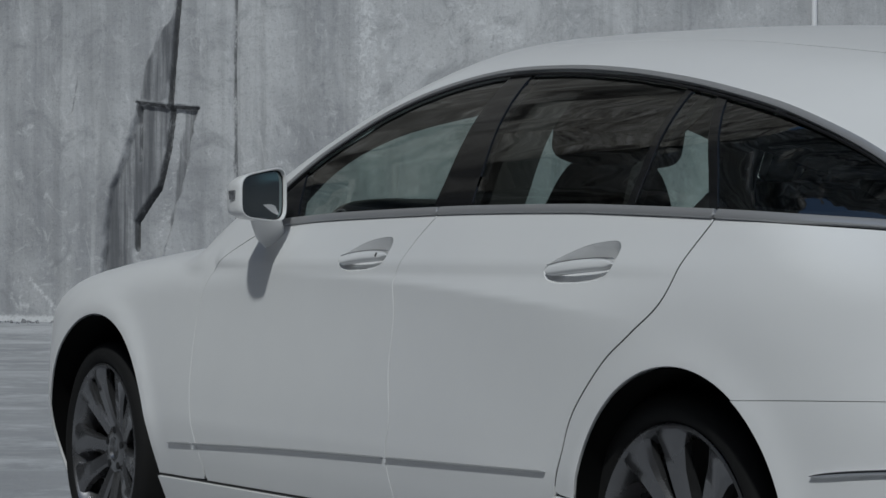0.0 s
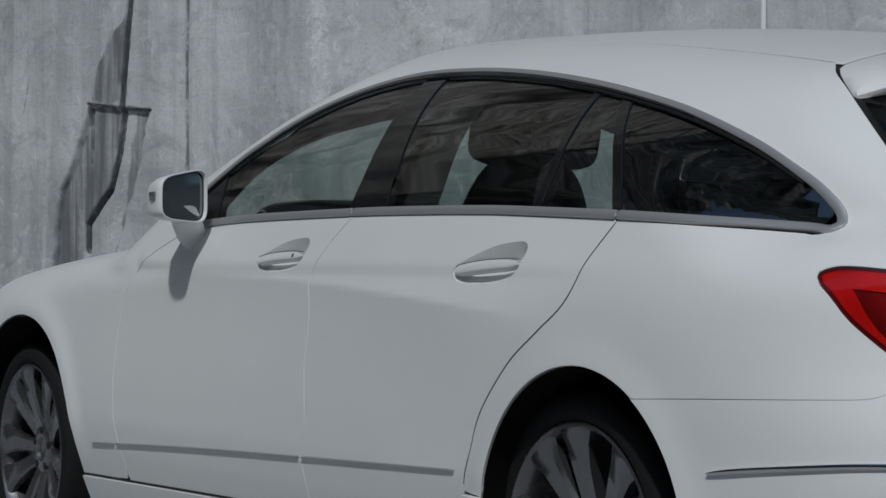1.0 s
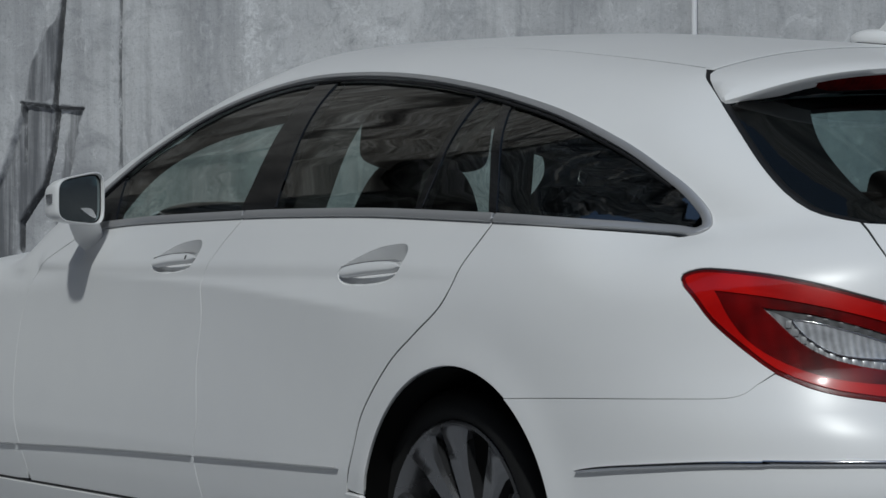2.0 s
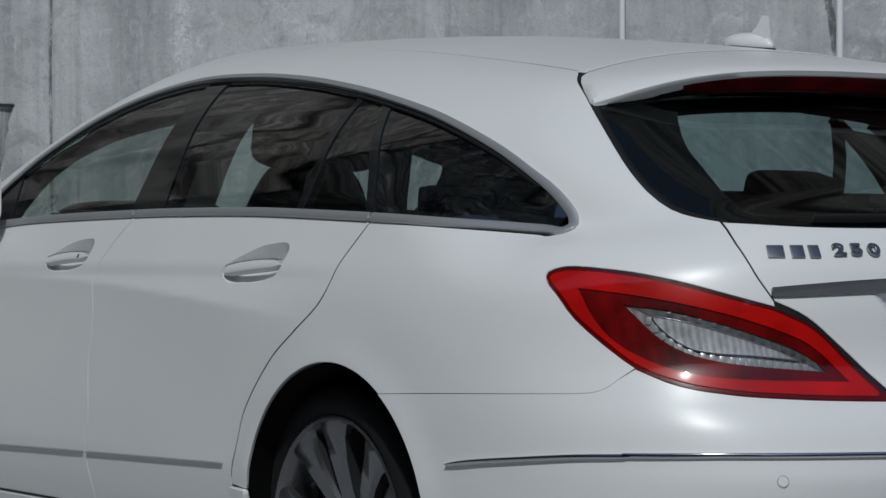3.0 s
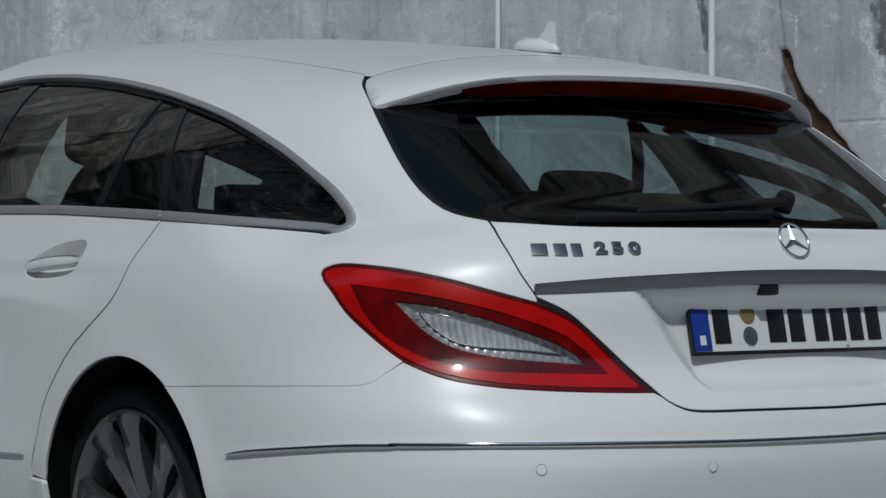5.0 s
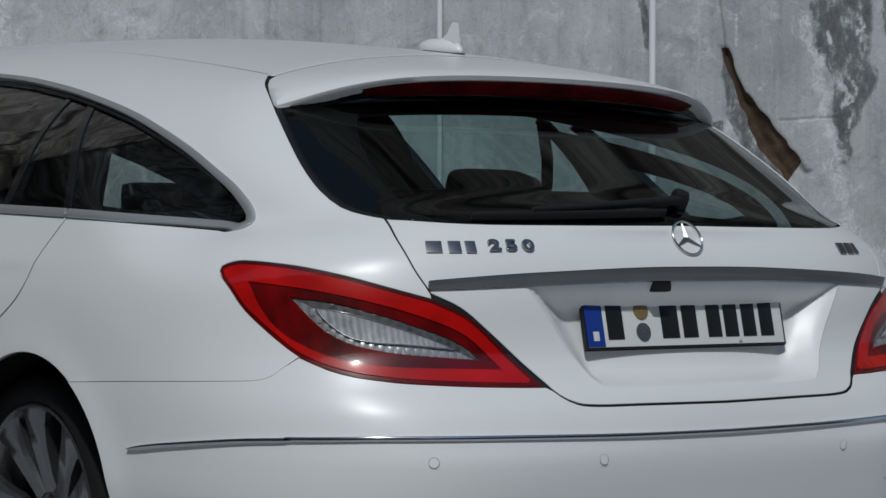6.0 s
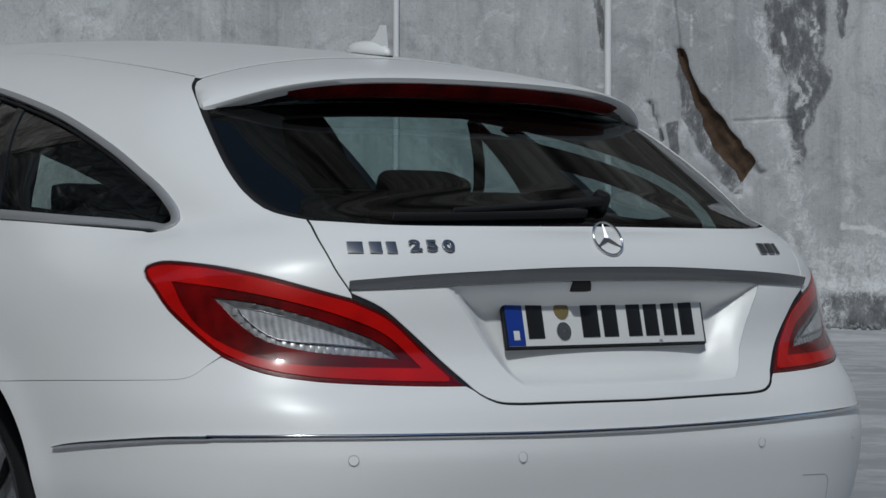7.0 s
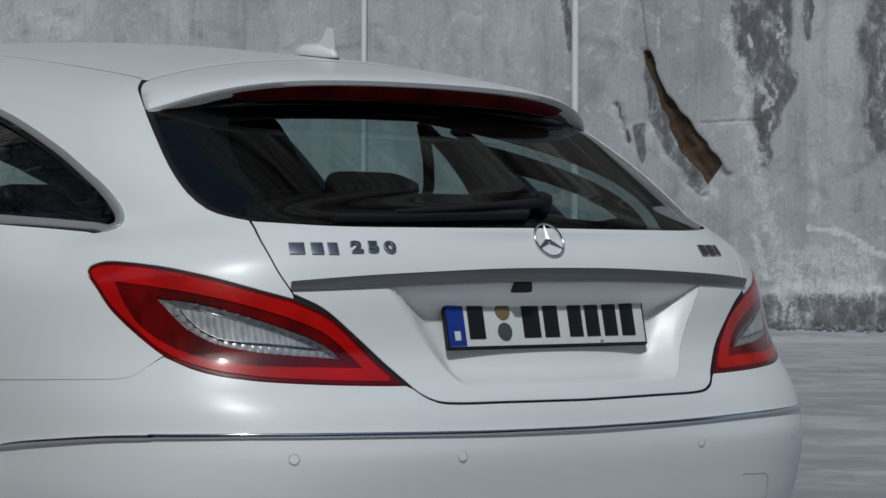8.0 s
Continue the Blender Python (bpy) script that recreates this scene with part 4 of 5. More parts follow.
RING_LOW = [(-.478, .665), (-.567, .668), (-.626, .67), (-.698, .675), (-.751, .688), (-.79, .713), (-.812, .742), (-.824, .781), (-.827, .824)]
RING_TOP = [(-.827, .824), (-.77, .811), (-.698, .791), (-.63, .769), (-.554, .738), (-.515, .709), (-.478, .665)]
CORE_LOW = [(-.512, .681), (-.582, .687), (-.639, .692), (-.692, .701), (-.731, .715), (-.758, .738), (-.776, .766), (-.791, .798)]
CORE_TOP = [(-.791, .798), (-.745, .79), (-.683, .77), (-.613, .744), (-.556, .72), (-.527, .7), (-.512, .681)]
BLADE_TOP = [(-.762, .777), (-.732, .771), (-.659, .745), (-.596, .721), (-.559, .703)]
BLADE_LOW = [(-.762, .777), (-.757, .762), (-.742, .741), (-.721, .724), (-.689, .716), (-.636, .712), (-.559, .703)]


def lamps():
    """Tail lamps: a dark red shell, a bright red light guide, a dark red inner band and the silvery clear centre, under one clear cover."""
    outline = np.vstack([rear(LAMP_TOP), rear(LAMP_IN), rear(LAMP_FOOT)])
    ring = np.vstack([rear(RING_LOW), rear(RING_TOP)[1:-1]])
    core = np.vstack([rear(CORE_LOW), rear(CORE_TOP)[1:-1]])
    blade = np.vstack([rear(BLADE_LOW), rear(BLADE_TOP[::-1])[1:-1]])
    tray = np.vstack([rear(BLADE_TOP), rear([BLADE_TOP[-1], CORE_TOP[-1]], smooth=False)[1:], rear(CORE_TOP[::-1])[1:]])
    way = (-.72, .69, 0)
    for s in (1, -1):
        lamp = new("tail_lamp")
        lamp.parent = CAR
        tagged(lamp, "red tail lamp with clear centre")
        fix = (lambda m: m) if s > 0 else flipped
        for name, m, mat, label in (("lamp_shell", sheet(outline, way, [ring], h=.012, gap=.0014, offset=.002), RIM_RED, "dark red lamp edge"),
                                    ("light_guide", sheet(outline, way, [ring], h=.008, gap=.0085, offset=-.0010, rim=.003, hole_gap=0), RED, "bright red light guide"),
                                    ("inner_band", sheet(ring, way, [core], h=.010, gap=-.001, offset=.0012, rim=.005), DARK_RED, "dark red inner band"),
                                    ("reflector", sheet(core, way, h=.012, gap=-.004, offset=.0065, rim=0), SMOKED, "silvery reflector"),
                                    ("lamp_tray", sheet(tray, way, h=.008, gap=.001, offset=.0045, rim=.002), TRAY, "smoked upper lamp tray"),
                                    ("lamp_blade", sheet(blade, way, h=.008, gap=.001, offset=.0030, rim=.003), FROST, "frosted silver blade"),
                                    ("lamp_cover", sheet(outline, way, h=.012, gap=.0012, offset=-.004, rim=.004), CLEAR, "clear glossy cover")):
            m = fix(m)
            ob = put(name, m[0], m[1], mat, lamp, label, vnormals=m[2])
            ob.visible_shadow = name != "lamp_cover"


lamps()


def wheel():
    w = new("wheel")
    w.parent = CAR
    tagged(w, "ten-spoke dark grey alloy wheel with black tyre")
    bm = lathe(bmesh.new(), [(.10, .235), (.118, .262), (.122, .285), (.112, .302), (.095, .313), (.0, .317), (-.095, .313), (-.112, .302), (-.122, .280), (-.118, .262), (-.10, .243)][::1], 72)
    part("tyre", bm, RUBBER, w, "black tyre")
    bm = lathe(bmesh.new(), [(-.103, .250), (-.112, .252), (-.115, .246), (-.108, .240), (-.085, .228), (.06, .215), (.10, .236)], 72)
    part("rim_ring", bm, ALLOY, w, "grey alloy rim")
    for i in range(10):
        a = 2 * math.pi * (i + .25 * (1 if i % 2 else -1) * .35) / 10
        bm = bmesh.new()
        profile = ((.050, .024, -.070, .04), (.10, .021, -.084, .035), (.16, .027, -.098, .03), (.205, .036, -.105, .025), (.232, .050, -.108, .02), (.243, .062, -.109, .015))
        rows = []
        for r, wd, y, dp in profile:
            rows.append([bm.verts.new((r * math.cos(a) - q * math.sin(a), yy, r * math.sin(a) + q * math.cos(a))) for q, yy in ((-wd, y + dp), (-wd, y + .008), (-wd * .7, y), (wd * .7, y), (wd, y + .008), (wd, y + dp))])
        for p, q in zip(rows, rows[1:]):
            for j in range(5):
                bm.faces.new((p[j], p[j + 1], q[j + 1], q[j]))
        bmesh.ops.recalc_face_normals(bm, faces=bm.faces)
        part("spoke", bm, ALLOY, w)
    bm = lathe(bmesh.new(), [(-.066, .001), (-.070, .030), (-.078, .036), (-.078, .060), (-.070, .078), (-.02, .080)], 40)
    part("hub", bm, ALLOY, w)
    for i in range(5):
        a = 2 * math.pi * (i + .3) / 5
        bm = lathe(bmesh.new(), [(-.0795, .001), (-.0795, .011), (-.06, .012)], 16)
        bmesh.ops.translate(bm, verts=bm.verts, vec=(.056 * math.cos(a), 0, .056 * math.sin(a)))
        part("wheel_bolt", bm, BLACK, w, "dark recessed wheel bolt")
    bm = lathe(bmesh.new(), [(.0, .05), (.0, .165), (.02, .165), (.02, .05)], 48)
    part("brake_disc", bm, plain("brake_steel", (.25, .24, .24), .4, .9), w, "bare steel brake disc")
    return w


WHEEL = wheel()
WHEEL.matrix_basis = pose(.015, -.768, .315, 0, 15, 0)
for m in (pose(-2.880, -.765, .315, 0, 7, 0), pose(.015, .768, .315, 0, 0, 180), pose(-2.880, .765, .315, 0, 0, 180)):
    copy_thing(WHEEL, m)


def inner_body():
    """Wheel wells, floor and the dark tub under the windows."""
    for cx, cz, r in (ARCH_R, ARCH_F):
        for s in (1, -1):
            bm = bmesh.new()
            rings = []
            turn = np.linspace(radians(-22), radians(194 if cx < 0 else 200), 40)
            lip = [(cx + (r + .012) * math.cos(t), max(.17, cz + (r + .012) * math.sin(t))) for t in turn]
            edge = drop_on(np.array([(x, -1.5, z) for x, z in lip]), (0, 1, 0), 1.5)[0][:, 1] + .0035
            for y, rr in ((None, r - .0035), (-.78, r - .0035), (-.64, r - .008), (-.61, r - .03), (-.60, .02)):
                rings.append([bm.verts.new((cx + rr * math.cos(t), s * (e if y is None else max(y, e + .01)), max(.16, cz + rr * math.sin(t)))) for t, e in zip(turn, edge)])
            for p, q in zip(rings, rings[1:]):
                for i in range(39):
                    bm.faces.new((p[i], p[i + 1], q[i + 1], q[i]))
            part("wheel_well", bm, LINER, CAR, "black wheel arch liner")
    bm = block(bmesh.new(), (-1.3, 0, .20), (4.3, 1.25, .06), .02)
    part("underbody", bm, BLACK, CAR, "black underbody")
    bm = bmesh.new()
    rings = []
    for z, k in ((.24, .0), (.24, .80), (.60, .86), (.90, .82)):
        rings.append([bm.verts.new((-.62 + 1.42 * (k / .84) * math.copysign(abs(math.cos(a)) ** .4, math.cos(a)), k * math.copysign(abs(math.sin(a)) ** .4, math.sin(a)) * .93, z)) for a in np.linspace(0, 2 * math.pi, 64, endpoint=False)] if k else None)
    rings = rings[1:]
    for p, q in zip(rings, rings[1:]):
        for i in range(64):
            bm.faces.new((p[i], p[(i + 1) % 64], q[(i + 1) % 64], q[i]))
    bm.faces.new(rings[0][::-1])
    part("cabin_tub", bm, SEAT, CAR, "black cabin floor and door linings")


inner_body()


def pillar_covers():
    """Thick dark trim on the inner side of the window posts and beside the rear window."""
    # the far cover has added width across the front window, to block light
    for stations, way in (((-1.10, -1.05, -.81, -.665), 1), ((-1.60, -1.55, -.74, -.90), -1)):
        m = sheet(pane_outline(*stations, edge=-.004), (0, 1, 0), h=.04, gap=0, offset=.065, rim=0)
        m = m if way > 0 else flipped(m)
        put("pillar_cover", m[0], m[1], SEAT, CAR, "dark inner pillar cover, widened on the far side to block light", vnormals=m[2])
    opening = side([(.045, 1.115), (.118, 1.028), (.145, 1.000), (.30, .992), (.455, .980), (.40, 1.010), (.31, 1.045), (.186, 1.082), (.05, 1.114)], smooth=False)[:-1]
    for stations, way in (((-.150, .060, .600, .585), 1), ((-.185, -.149, .600, .585), -1)):
        m = sheet(pane_outline(*stations, edge=-.004), (0, 1, 0), [opening], h=.03, gap=0, offset=.05, rim=0, hole_gap=0)
        m = m if way > 0 else flipped(m)
        put("quarter_trim", m[0], m[1], FRIT, CAR, "dark inner trim round the quarter window", vnormals=m[2])
    for way in (1, -1):
        bm = bmesh.new()
        rows = [[bm.verts.new(Vector((x + dx, way * y + dy, z))) for dx, dy in ((-.020, -.003), (.020, -.003), (.020, .003), (-.020, .003))] for x, y, z in ((-.185, -.63, 1.20), (-.25, -.70, 1.115), (-.305, -.745, 1.055), (-.34, -.75, .95))]
        for p, q in zip(rows, rows[1:]):
            for k in range(4):
                bm.faces.new((p[k], p[(k + 1) % 4], q[(k + 1) % 4], q[k]))
        bmesh.ops.recalc_face_normals(bm, faces=bm.faces)
        part("seat_belt", bm, SEAT, CAR, "black rear seat belt")
    edge = [(a, b) for a, b in HATCH_UP[1:]]
    inner = [(a + .128 + .25 * max(0, b - 1.10), b) for a, b in edge]
    m = sheet(np.vstack([rear(edge), rear([edge[-1], inner[-1]], smooth=False), rear(inner[::-1])]), (-1, 0, -.3), h=.03, gap=0, offset=.022, rim=0)
    both("tailgate_trim", m, FRIT, CAR, "dark inner tailgate trim")
    head = [(-.56, 1.178), (-.46, 1.196), (-.30, 1.208), (0, 1.213)]
    head += [(-a, b) for a, b in head[-2::-1]]
    m = sheet(np.vstack([rear(head), rear([(a, b - .034) for a, b in head[::-1]])]), (-1, 0, -.3), h=.03, gap=0, offset=.024, rim=0)
    put("tailgate_header", m[0], m[1], FRIT, CAR, "dark trim above the rear window", vnormals=m[2])


pillar_covers()


# ---- the car's fittings ----
WHITE_PLATE = plain("plate_white", (.70, .70, .69), .35)
BLUE = plain("plate_blue", (.015, .045, .28), .35)
INK = plain("plate_black", (.012, .012, .013), .4)
BRAKE_RED = lens("brake_lens", (.17, .004, .005), (.05, .002, .002), .012)
SILVER = plain("reflector_silver", (.55, .56, .58), .22, .9)
LED = plain("led_lens", (.36, .365, .375), .3, .35)
SMOKE = plain("smoked_lens", (.16, .16, .17), .12, .3, coat=1.0)
BROWN = plain("seal_brown", (.20, .15, .06), .5)


def on_skin(p, lift=0.0, spin=0.0):
    """The pose of a flat fitting on the skin near p: its z axis stands off the skin, its x axis runs level."""
    p = np.asarray(p, float)[None]
    n = normals(p)[0]
    x = np.cross((0, 0, 1), n)
    x /= np.linalg.norm(x)
    y = np.cross(n, x)
    m = Matrix([(*r, 0) for r in np.column_stack([x, y, n])] + [(0, 0, 0, 1)]).to_4x4()
    m.translation = Vector(p[0] - n * skin(p)[0] + n * lift)
    return m @ pose(0, 0, 0, 0, 0, spin)


def fitting(name, bm, material, parent, m, label=""):
    bmesh.ops.transform(bm, matrix=m, verts=bm.verts)
    return part(name, bm, material, parent, label)


def shut_line_shade():
    """Black strips just under the shut lines, standing in for the shade in the gaps."""
    for line, parent in ((side(REAR_GAP[:-1]), DOORS[1]), (side(FRONT_GAP), DOORS[1]), (side(FENDER_GAP), DOORS[0])):
        m = ribbon(line, .022, .004, lift=-.0062)
        for ob, mm in zip(parent, (m, flipped(m))):
            put("door_gap_shade", mm[0], mm[1], BLACK, ob, vnormals=mm[2])
    edge = np.vstack([rear(HATCH_UP), rear(HATCH_MID)[1:], rear(HATCH_LOW)[1:], rear(HATCH_FOOT)[1:]])
    m = ribbon(edge, .030, .004, lift=-.0065)
    m = joined(m, flipped(m))
    put("hatch_gap_shade", m[0], m[1], BLACK, HATCH, vnormals=m[2])
    m = ribbon(np.vstack([rear(LAMP_TOP), rear(LAMP_IN)]), .012, .004, lift=-.006)
    both("lamp_gap_shade", m, BLACK, CAR)


shut_line_shade()


def strips():
    foot = [(-2.275, .378), (-2.10, .386), (-1.60, .408), (-1.03, .4275), (-.342, .449)]
    for a, b, where in ((-2.275, -2.118, None), (-2.102, -1.036, 0), (-1.020, -.345, 1)):
        m = ribbon(side(between(foot, a, b), .01), .0054, .006, taper=.03 if where != 0 else 0)
        for ob, mm in zip(DOORS[where] if where is not None else (CAR, CAR), (m, flipped(m))):
            put("rubbing_strip", mm[0], mm[1], SATIN, ob, "satin chrome rubbing strip", vnormals=mm[2])
    joint = side([(-2.372, .286), (-2.06, .2895), (-1.4, .298), (-.34, .309)], .02)
    both("sill_joint", ribbon(joint, .0055, .0030), BLACK, CAR, "black gap above the sill")
    left = np.vstack([side([(.492, .507), (.58, .518), (.669, .527), (.80, .539), (.900, .5445)]), rear([(-.838, .5455), (-.770, .548), (-.703, .549), (-.513, .547), (-.25, .542), (0, .540)])])
    line = np.vstack([left, (left * (1, -1, 1))[::-1][1:]])
    m = ribbon(line, .0095, .007, taper=.07)
    put("bumper_strip", m[0], m[1], CHROME, BUMPER, "chrome bumper strip", vnormals=m[2])
    ends = [(-.592, .816), (-.45, .824), (-.32, .829), (-.15, .834), (0, .835)]
    line = rear(ends + mirror_y(ends)[1:])
    w = .013 + .013 * np.sqrt(np.clip(1 - (np.abs(line[:, 1]) / .60) ** 2, 0, 1))
    m = ribbon(line, w, .013, shape=LIP)
    put("tailgate_bar", m[0], m[1], BAR_CHROME, HATCH, "broad chrome bar above the plate", vnormals=m[2])
    # underside of the bar: the grip and the reversing camera
    bm = block(bmesh.new(), (1.042, -.092, .813), (.026, .048, .022), .008)
    part("reversing_camera", bm, BLACK, HATCH, "small black camera housing")


strips()


def door_handles():
    for where, a, b, z0, z1, key in ((0, -1.306, -1.088, .8665, .8800, True), (1, -.384, -.148, .8475, .8625, False)):
        line = side([(a, z0), ((a + b) / 2, (z0 + z1) / 2 + .001), (b, z1)], .008)
        bulge = np.sin(np.linspace(0, math.pi, len(line)))
        line = line + normals(line) * (-.006 + .009 * bulge ** .6)[:, None]
        m = ribbon(line, .020 + .006 * bulge, .010, taper=.03)
        t = ribbon(line + np.array((0, 0, .0125)), .0022, .005, taper=.04)
        for ob, mm, tt in zip(DOORS[where], (m, flipped(m)), (t, flipped(t))):
            put("door_handle", mm[0], mm[1], PAINT, ob, "white pull handle", vnormals=mm[2])
            put("handle_edge", tt[0], tt[1], CHROME, ob, "chrome handle edge", vnormals=tt[2])
        if key:
            c = side([(-1.120, .878), (-1.116, .878)], smooth=False)[0]
            bm = lathe(bmesh.new(), [(.0, .010), (.004, .0095), (.004, .004), (.001, .0035), (.001, .0003)], 20, "Z")
            fitting("door_lock", bm, SATIN, DOORS[0][0], on_skin(c, .0035), "small round key lock")
            bm = block(bmesh.new(), (0, 0, .004), (.007, .010, .004), .001)
            fitting("keyhole", bm, BLACK, DOORS[0][0], on_skin(c, .004))


door_handles()


def wing_mirror():
    """Rounded housing with a white lip all round the set-in glass, an indicator in its outer end and a curved foot."""
    place = Matrix.Translation((-1.622, -.962, 1.026)) @ pose(0, 0, 0, 4, -3, 8)
    hy, hz = .081, .0615

    def loop(x, k, count=56):
        pts = []
        for a in np.linspace(0, 2 * math.pi, count, endpoint=False):
            c, d = math.cos(a), math.sin(a)
            y, z = k * hy * math.copysign(abs(c) ** .42, c), k * hz * math.copysign(abs(d) ** .42, d)
            z *= 1 + .20 * y / .094
            y += .12 * z
            pts.append((x - .25 * y - .02, y, z))
        return pts

    def shell(stations, flip, cap):
        bm = bmesh.new()
        rings = [[bm.verts.new(flip @ place @ Vector(p)) for p in loop(x, k)] for x, k in stations]
        for p, q in zip(rings, rings[1:]):
            for i in range(len(p)):
                bm.faces.new((p[i], p[(i + 1) % len(p)], q[(i + 1) % len(p)], q[i]))
        if cap:
            bm.faces.new(rings[-1])
        bmesh.ops.recalc_face_normals(bm, faces=bm.faces)
        return bm

    for s in (1, -1):
        flip = Matrix.Diagonal((1, s, 1, 1))
        body = part("wing_mirror", shell([(-.088, .02), (-.085, .30), (-.072, .58), (-.048, .82), (-.016, .96), (.016, 1.0), (.030, 1.0), (.035, .975), (.035, .945), (.028, .925), (.016, .918)], flip, False), PAINT, CAR, "white wing mirror with dark glass")
        part("mirror_rim", shell([(.016, .93), (.024, .915), (.024, .885), (.018, .88)], flip, False), BLACK, body, "black inner rim")
        part("mirror_glass", shell([(.018, .90), (.0225, .895), (.0232, .87)], flip, True), MIRROR, body, "tinted mirror glass", smooth=False)
        t = block(bmesh.new(), (-.004, -.078, .006), (.026, .012, .024), .005)
        bmesh.ops.transform(t, matrix=flip @ place, verts=t.verts)
        bmesh.ops.recalc_face_normals(t, faces=t.faces)
        part("indicator", t, SMOKE, body, "smoked indicator strip")
        leg = bmesh.new()
        rings = []
        for (x, y, z), rx, ry in (((-1.665, -.955, .985), .048, .036), ((-1.690, -.930, .955), .052, .040), ((-1.720, -.905, .925), .050, .038), ((-1.745, -.885, .905), .040, .026), ((-1.755, -.872, .892), .022, .012)):
            rings.append([leg.verts.new((x + .012 + rx * math.cos(a) * .8, s * (y + .010 + ry * math.sin(a) * .9), z + .006 + .30 * rx * math.cos(a))) for a in np.linspace(0, 2 * math.pi, 20, endpoint=False)])
        for p, q in zip(rings, rings[1:]):
            for i in range(20):
                leg.faces.new((p[i], p[(i + 1) % 20], q[(i + 1) % 20], q[i]))
        leg.faces.new(rings[-1])
        bmesh.ops.recalc_face_normals(leg, faces=leg.faces)
        part("mirror_foot", leg, PAINT, body)


MIRROR = plain("mirror_silver", (.22, .26, .27), .03, 1.0)
wing_mirror()


def roof_fin():
    bm = bmesh.new()
    bmesh.ops.create_uvsphere(bm, u_segments=28, v_segments=14, radius=1)
    for v in list(bm.verts):
        v.co = (.080 * v.co.x, .030 * v.co.y * (1 - .25 * v.co.x), .026 * max(v.co.z, -.35))
    fin = [(.000, .012, .013), (.028, .040, .008), (.038, .066, .004), (.052, .066, .004), (.060, .012, .009)]
    a = [bm.verts.new((x, w, z)) for x, z, w in fin]
    b = [bm.verts.new((x, -w, z)) for x, z, w in fin]
    bm.faces.new(a), bm.faces.new(b[::-1])
    for i in range(5):
        j = (i + 1) % 5
        bm.faces.new((a[i], b[i], b[j], a[j]))
    bmesh.ops.recalc_face_normals(bm, faces=bm.faces)
    m = Matrix.Translation((.232, 0, float(drop_on(np.array([(.232, 0, 1.9)]), (0, 0, -1), 1.7)[0][0, 2]) + .006)) @ pose(0, 0, 0, 0, 7, 0) @ Matrix.Diagonal((.94, .94, .93, 1))
    f = fitting("roof_aerial", bm, PAINT, CAR, m, "white shark fin aerial")
    g = lathe(bmesh.new(), [(-.004, .070), (.001, .082), (.004, .082)], 36, "Z")
    bmesh.ops.scale(g, vec=(1, .39, 1), verts=g.verts)
    fitting("aerial_gasket", g, BLACK, f, m @ Matrix.Translation((0, 0, -.009)))


roof_fin()


def rear_wiper():
    w = new("rear_wiper")
    w.parent = CAR
    tagged(w, "black rear wiper at rest")
    pts = rear([(.060, .972), (-.08, .962), (-.25, .950), (-.34, .945)], .02)
    m = ribbon(pts, np.linspace(.020, .009, len(pts)), .010, lift=.010)
    put("wiper_arm", m[0], m[1], BLACK, w, vnormals=m[2])
    pts = rear([(-.02, .950), (-.18, .946), (-.33, .942), (-.46, .940)], .02)
    m = ribbon(pts, .008, .012, lift=.002)
    put("wiper_blade", m[0], m[1], BLACK, w, vnormals=m[2])
    c = rear([(.055, .975), (.06, .975)], smooth=False)[0]
    bm = lathe(bmesh.new(), [(-.01, .019), (.016, .019), (.026, .015), (.029, .001)], 24, "Z")
    fitting("wiper_pivot", bm, BLACK, w, on_skin(c))


rear_wiper()


def brake_light():
    """Third brake light under the spoiler lip, with the black panel below it."""
    ys = np.linspace(-.455, .455, 47)
    edge = []
    for y in ys:
        a = abs(y) / .592
        k = math.sqrt(max(0, 1 - (abs(y) / .456) ** 10))
        xe, ze, low = .632 - .075 * a ** 2 - .087 * a ** 6, 1.240 - .020 * a ** 2 - .055 * a ** 5, 1.190 - .027 * a ** 2.5
        edge.append((xe, ze, low, k))
    bm = bmesh.new()
    rows = [[bm.verts.new(p) for p in ((xe - .03, y, ze - .013), (xe - .008, y, ze - .0135), (xe - .014, y, ze - .013 - .012 * k), (xe - .030, y, ze - .013 - .027 * k), (xe - .05, y, ze - .013 - .029 * k))] for y, (xe, ze, low, k) in zip(ys, edge)]
    for p, q in zip(rows, rows[1:]):
        for j in range(4):
            bm.faces.new((p[j], p[j + 1], q[j + 1], q[j]))
    bmesh.ops.recalc_face_normals(bm, faces=bm.faces)
    part("brake_light", bm, BRAKE_RED, SPOILER, "long dark red brake light")
    ys = np.linspace(-.585, .585, 61)
    bm = bmesh.new()
    rows = []
    for y in ys:
        a = abs(y) / .592
        xe, ze, low = .632 - .075 * a ** 2 - .087 * a ** 6, 1.240 - .020 * a ** 2 - .055 * a ** 5, 1.190 - .027 * a ** 2.5
        rows.append([bm.verts.new(p) for p in ((xe - .010 - .02 * (1 - a), y, ze - .0135), (xe - .030 - .01 * (1 - a), y, ze - .013 - .029 * (1 - a ** 6)), (xe - .045, y, low + .004), (xe - .105, y, low - .004), (xe - .16, y, low + .006))])
    for p, q in zip(rows, rows[1:]):
        for j in range(4):
            bm.faces.new((p[j], p[j + 1], q[j + 1], q[j]))
    bmesh.ops.recalc_face_normals(bm, faces=bm.faces)
    part("spoiler_underside", bm, GLOSS, SPOILER, "gloss black underside")


brake_light()


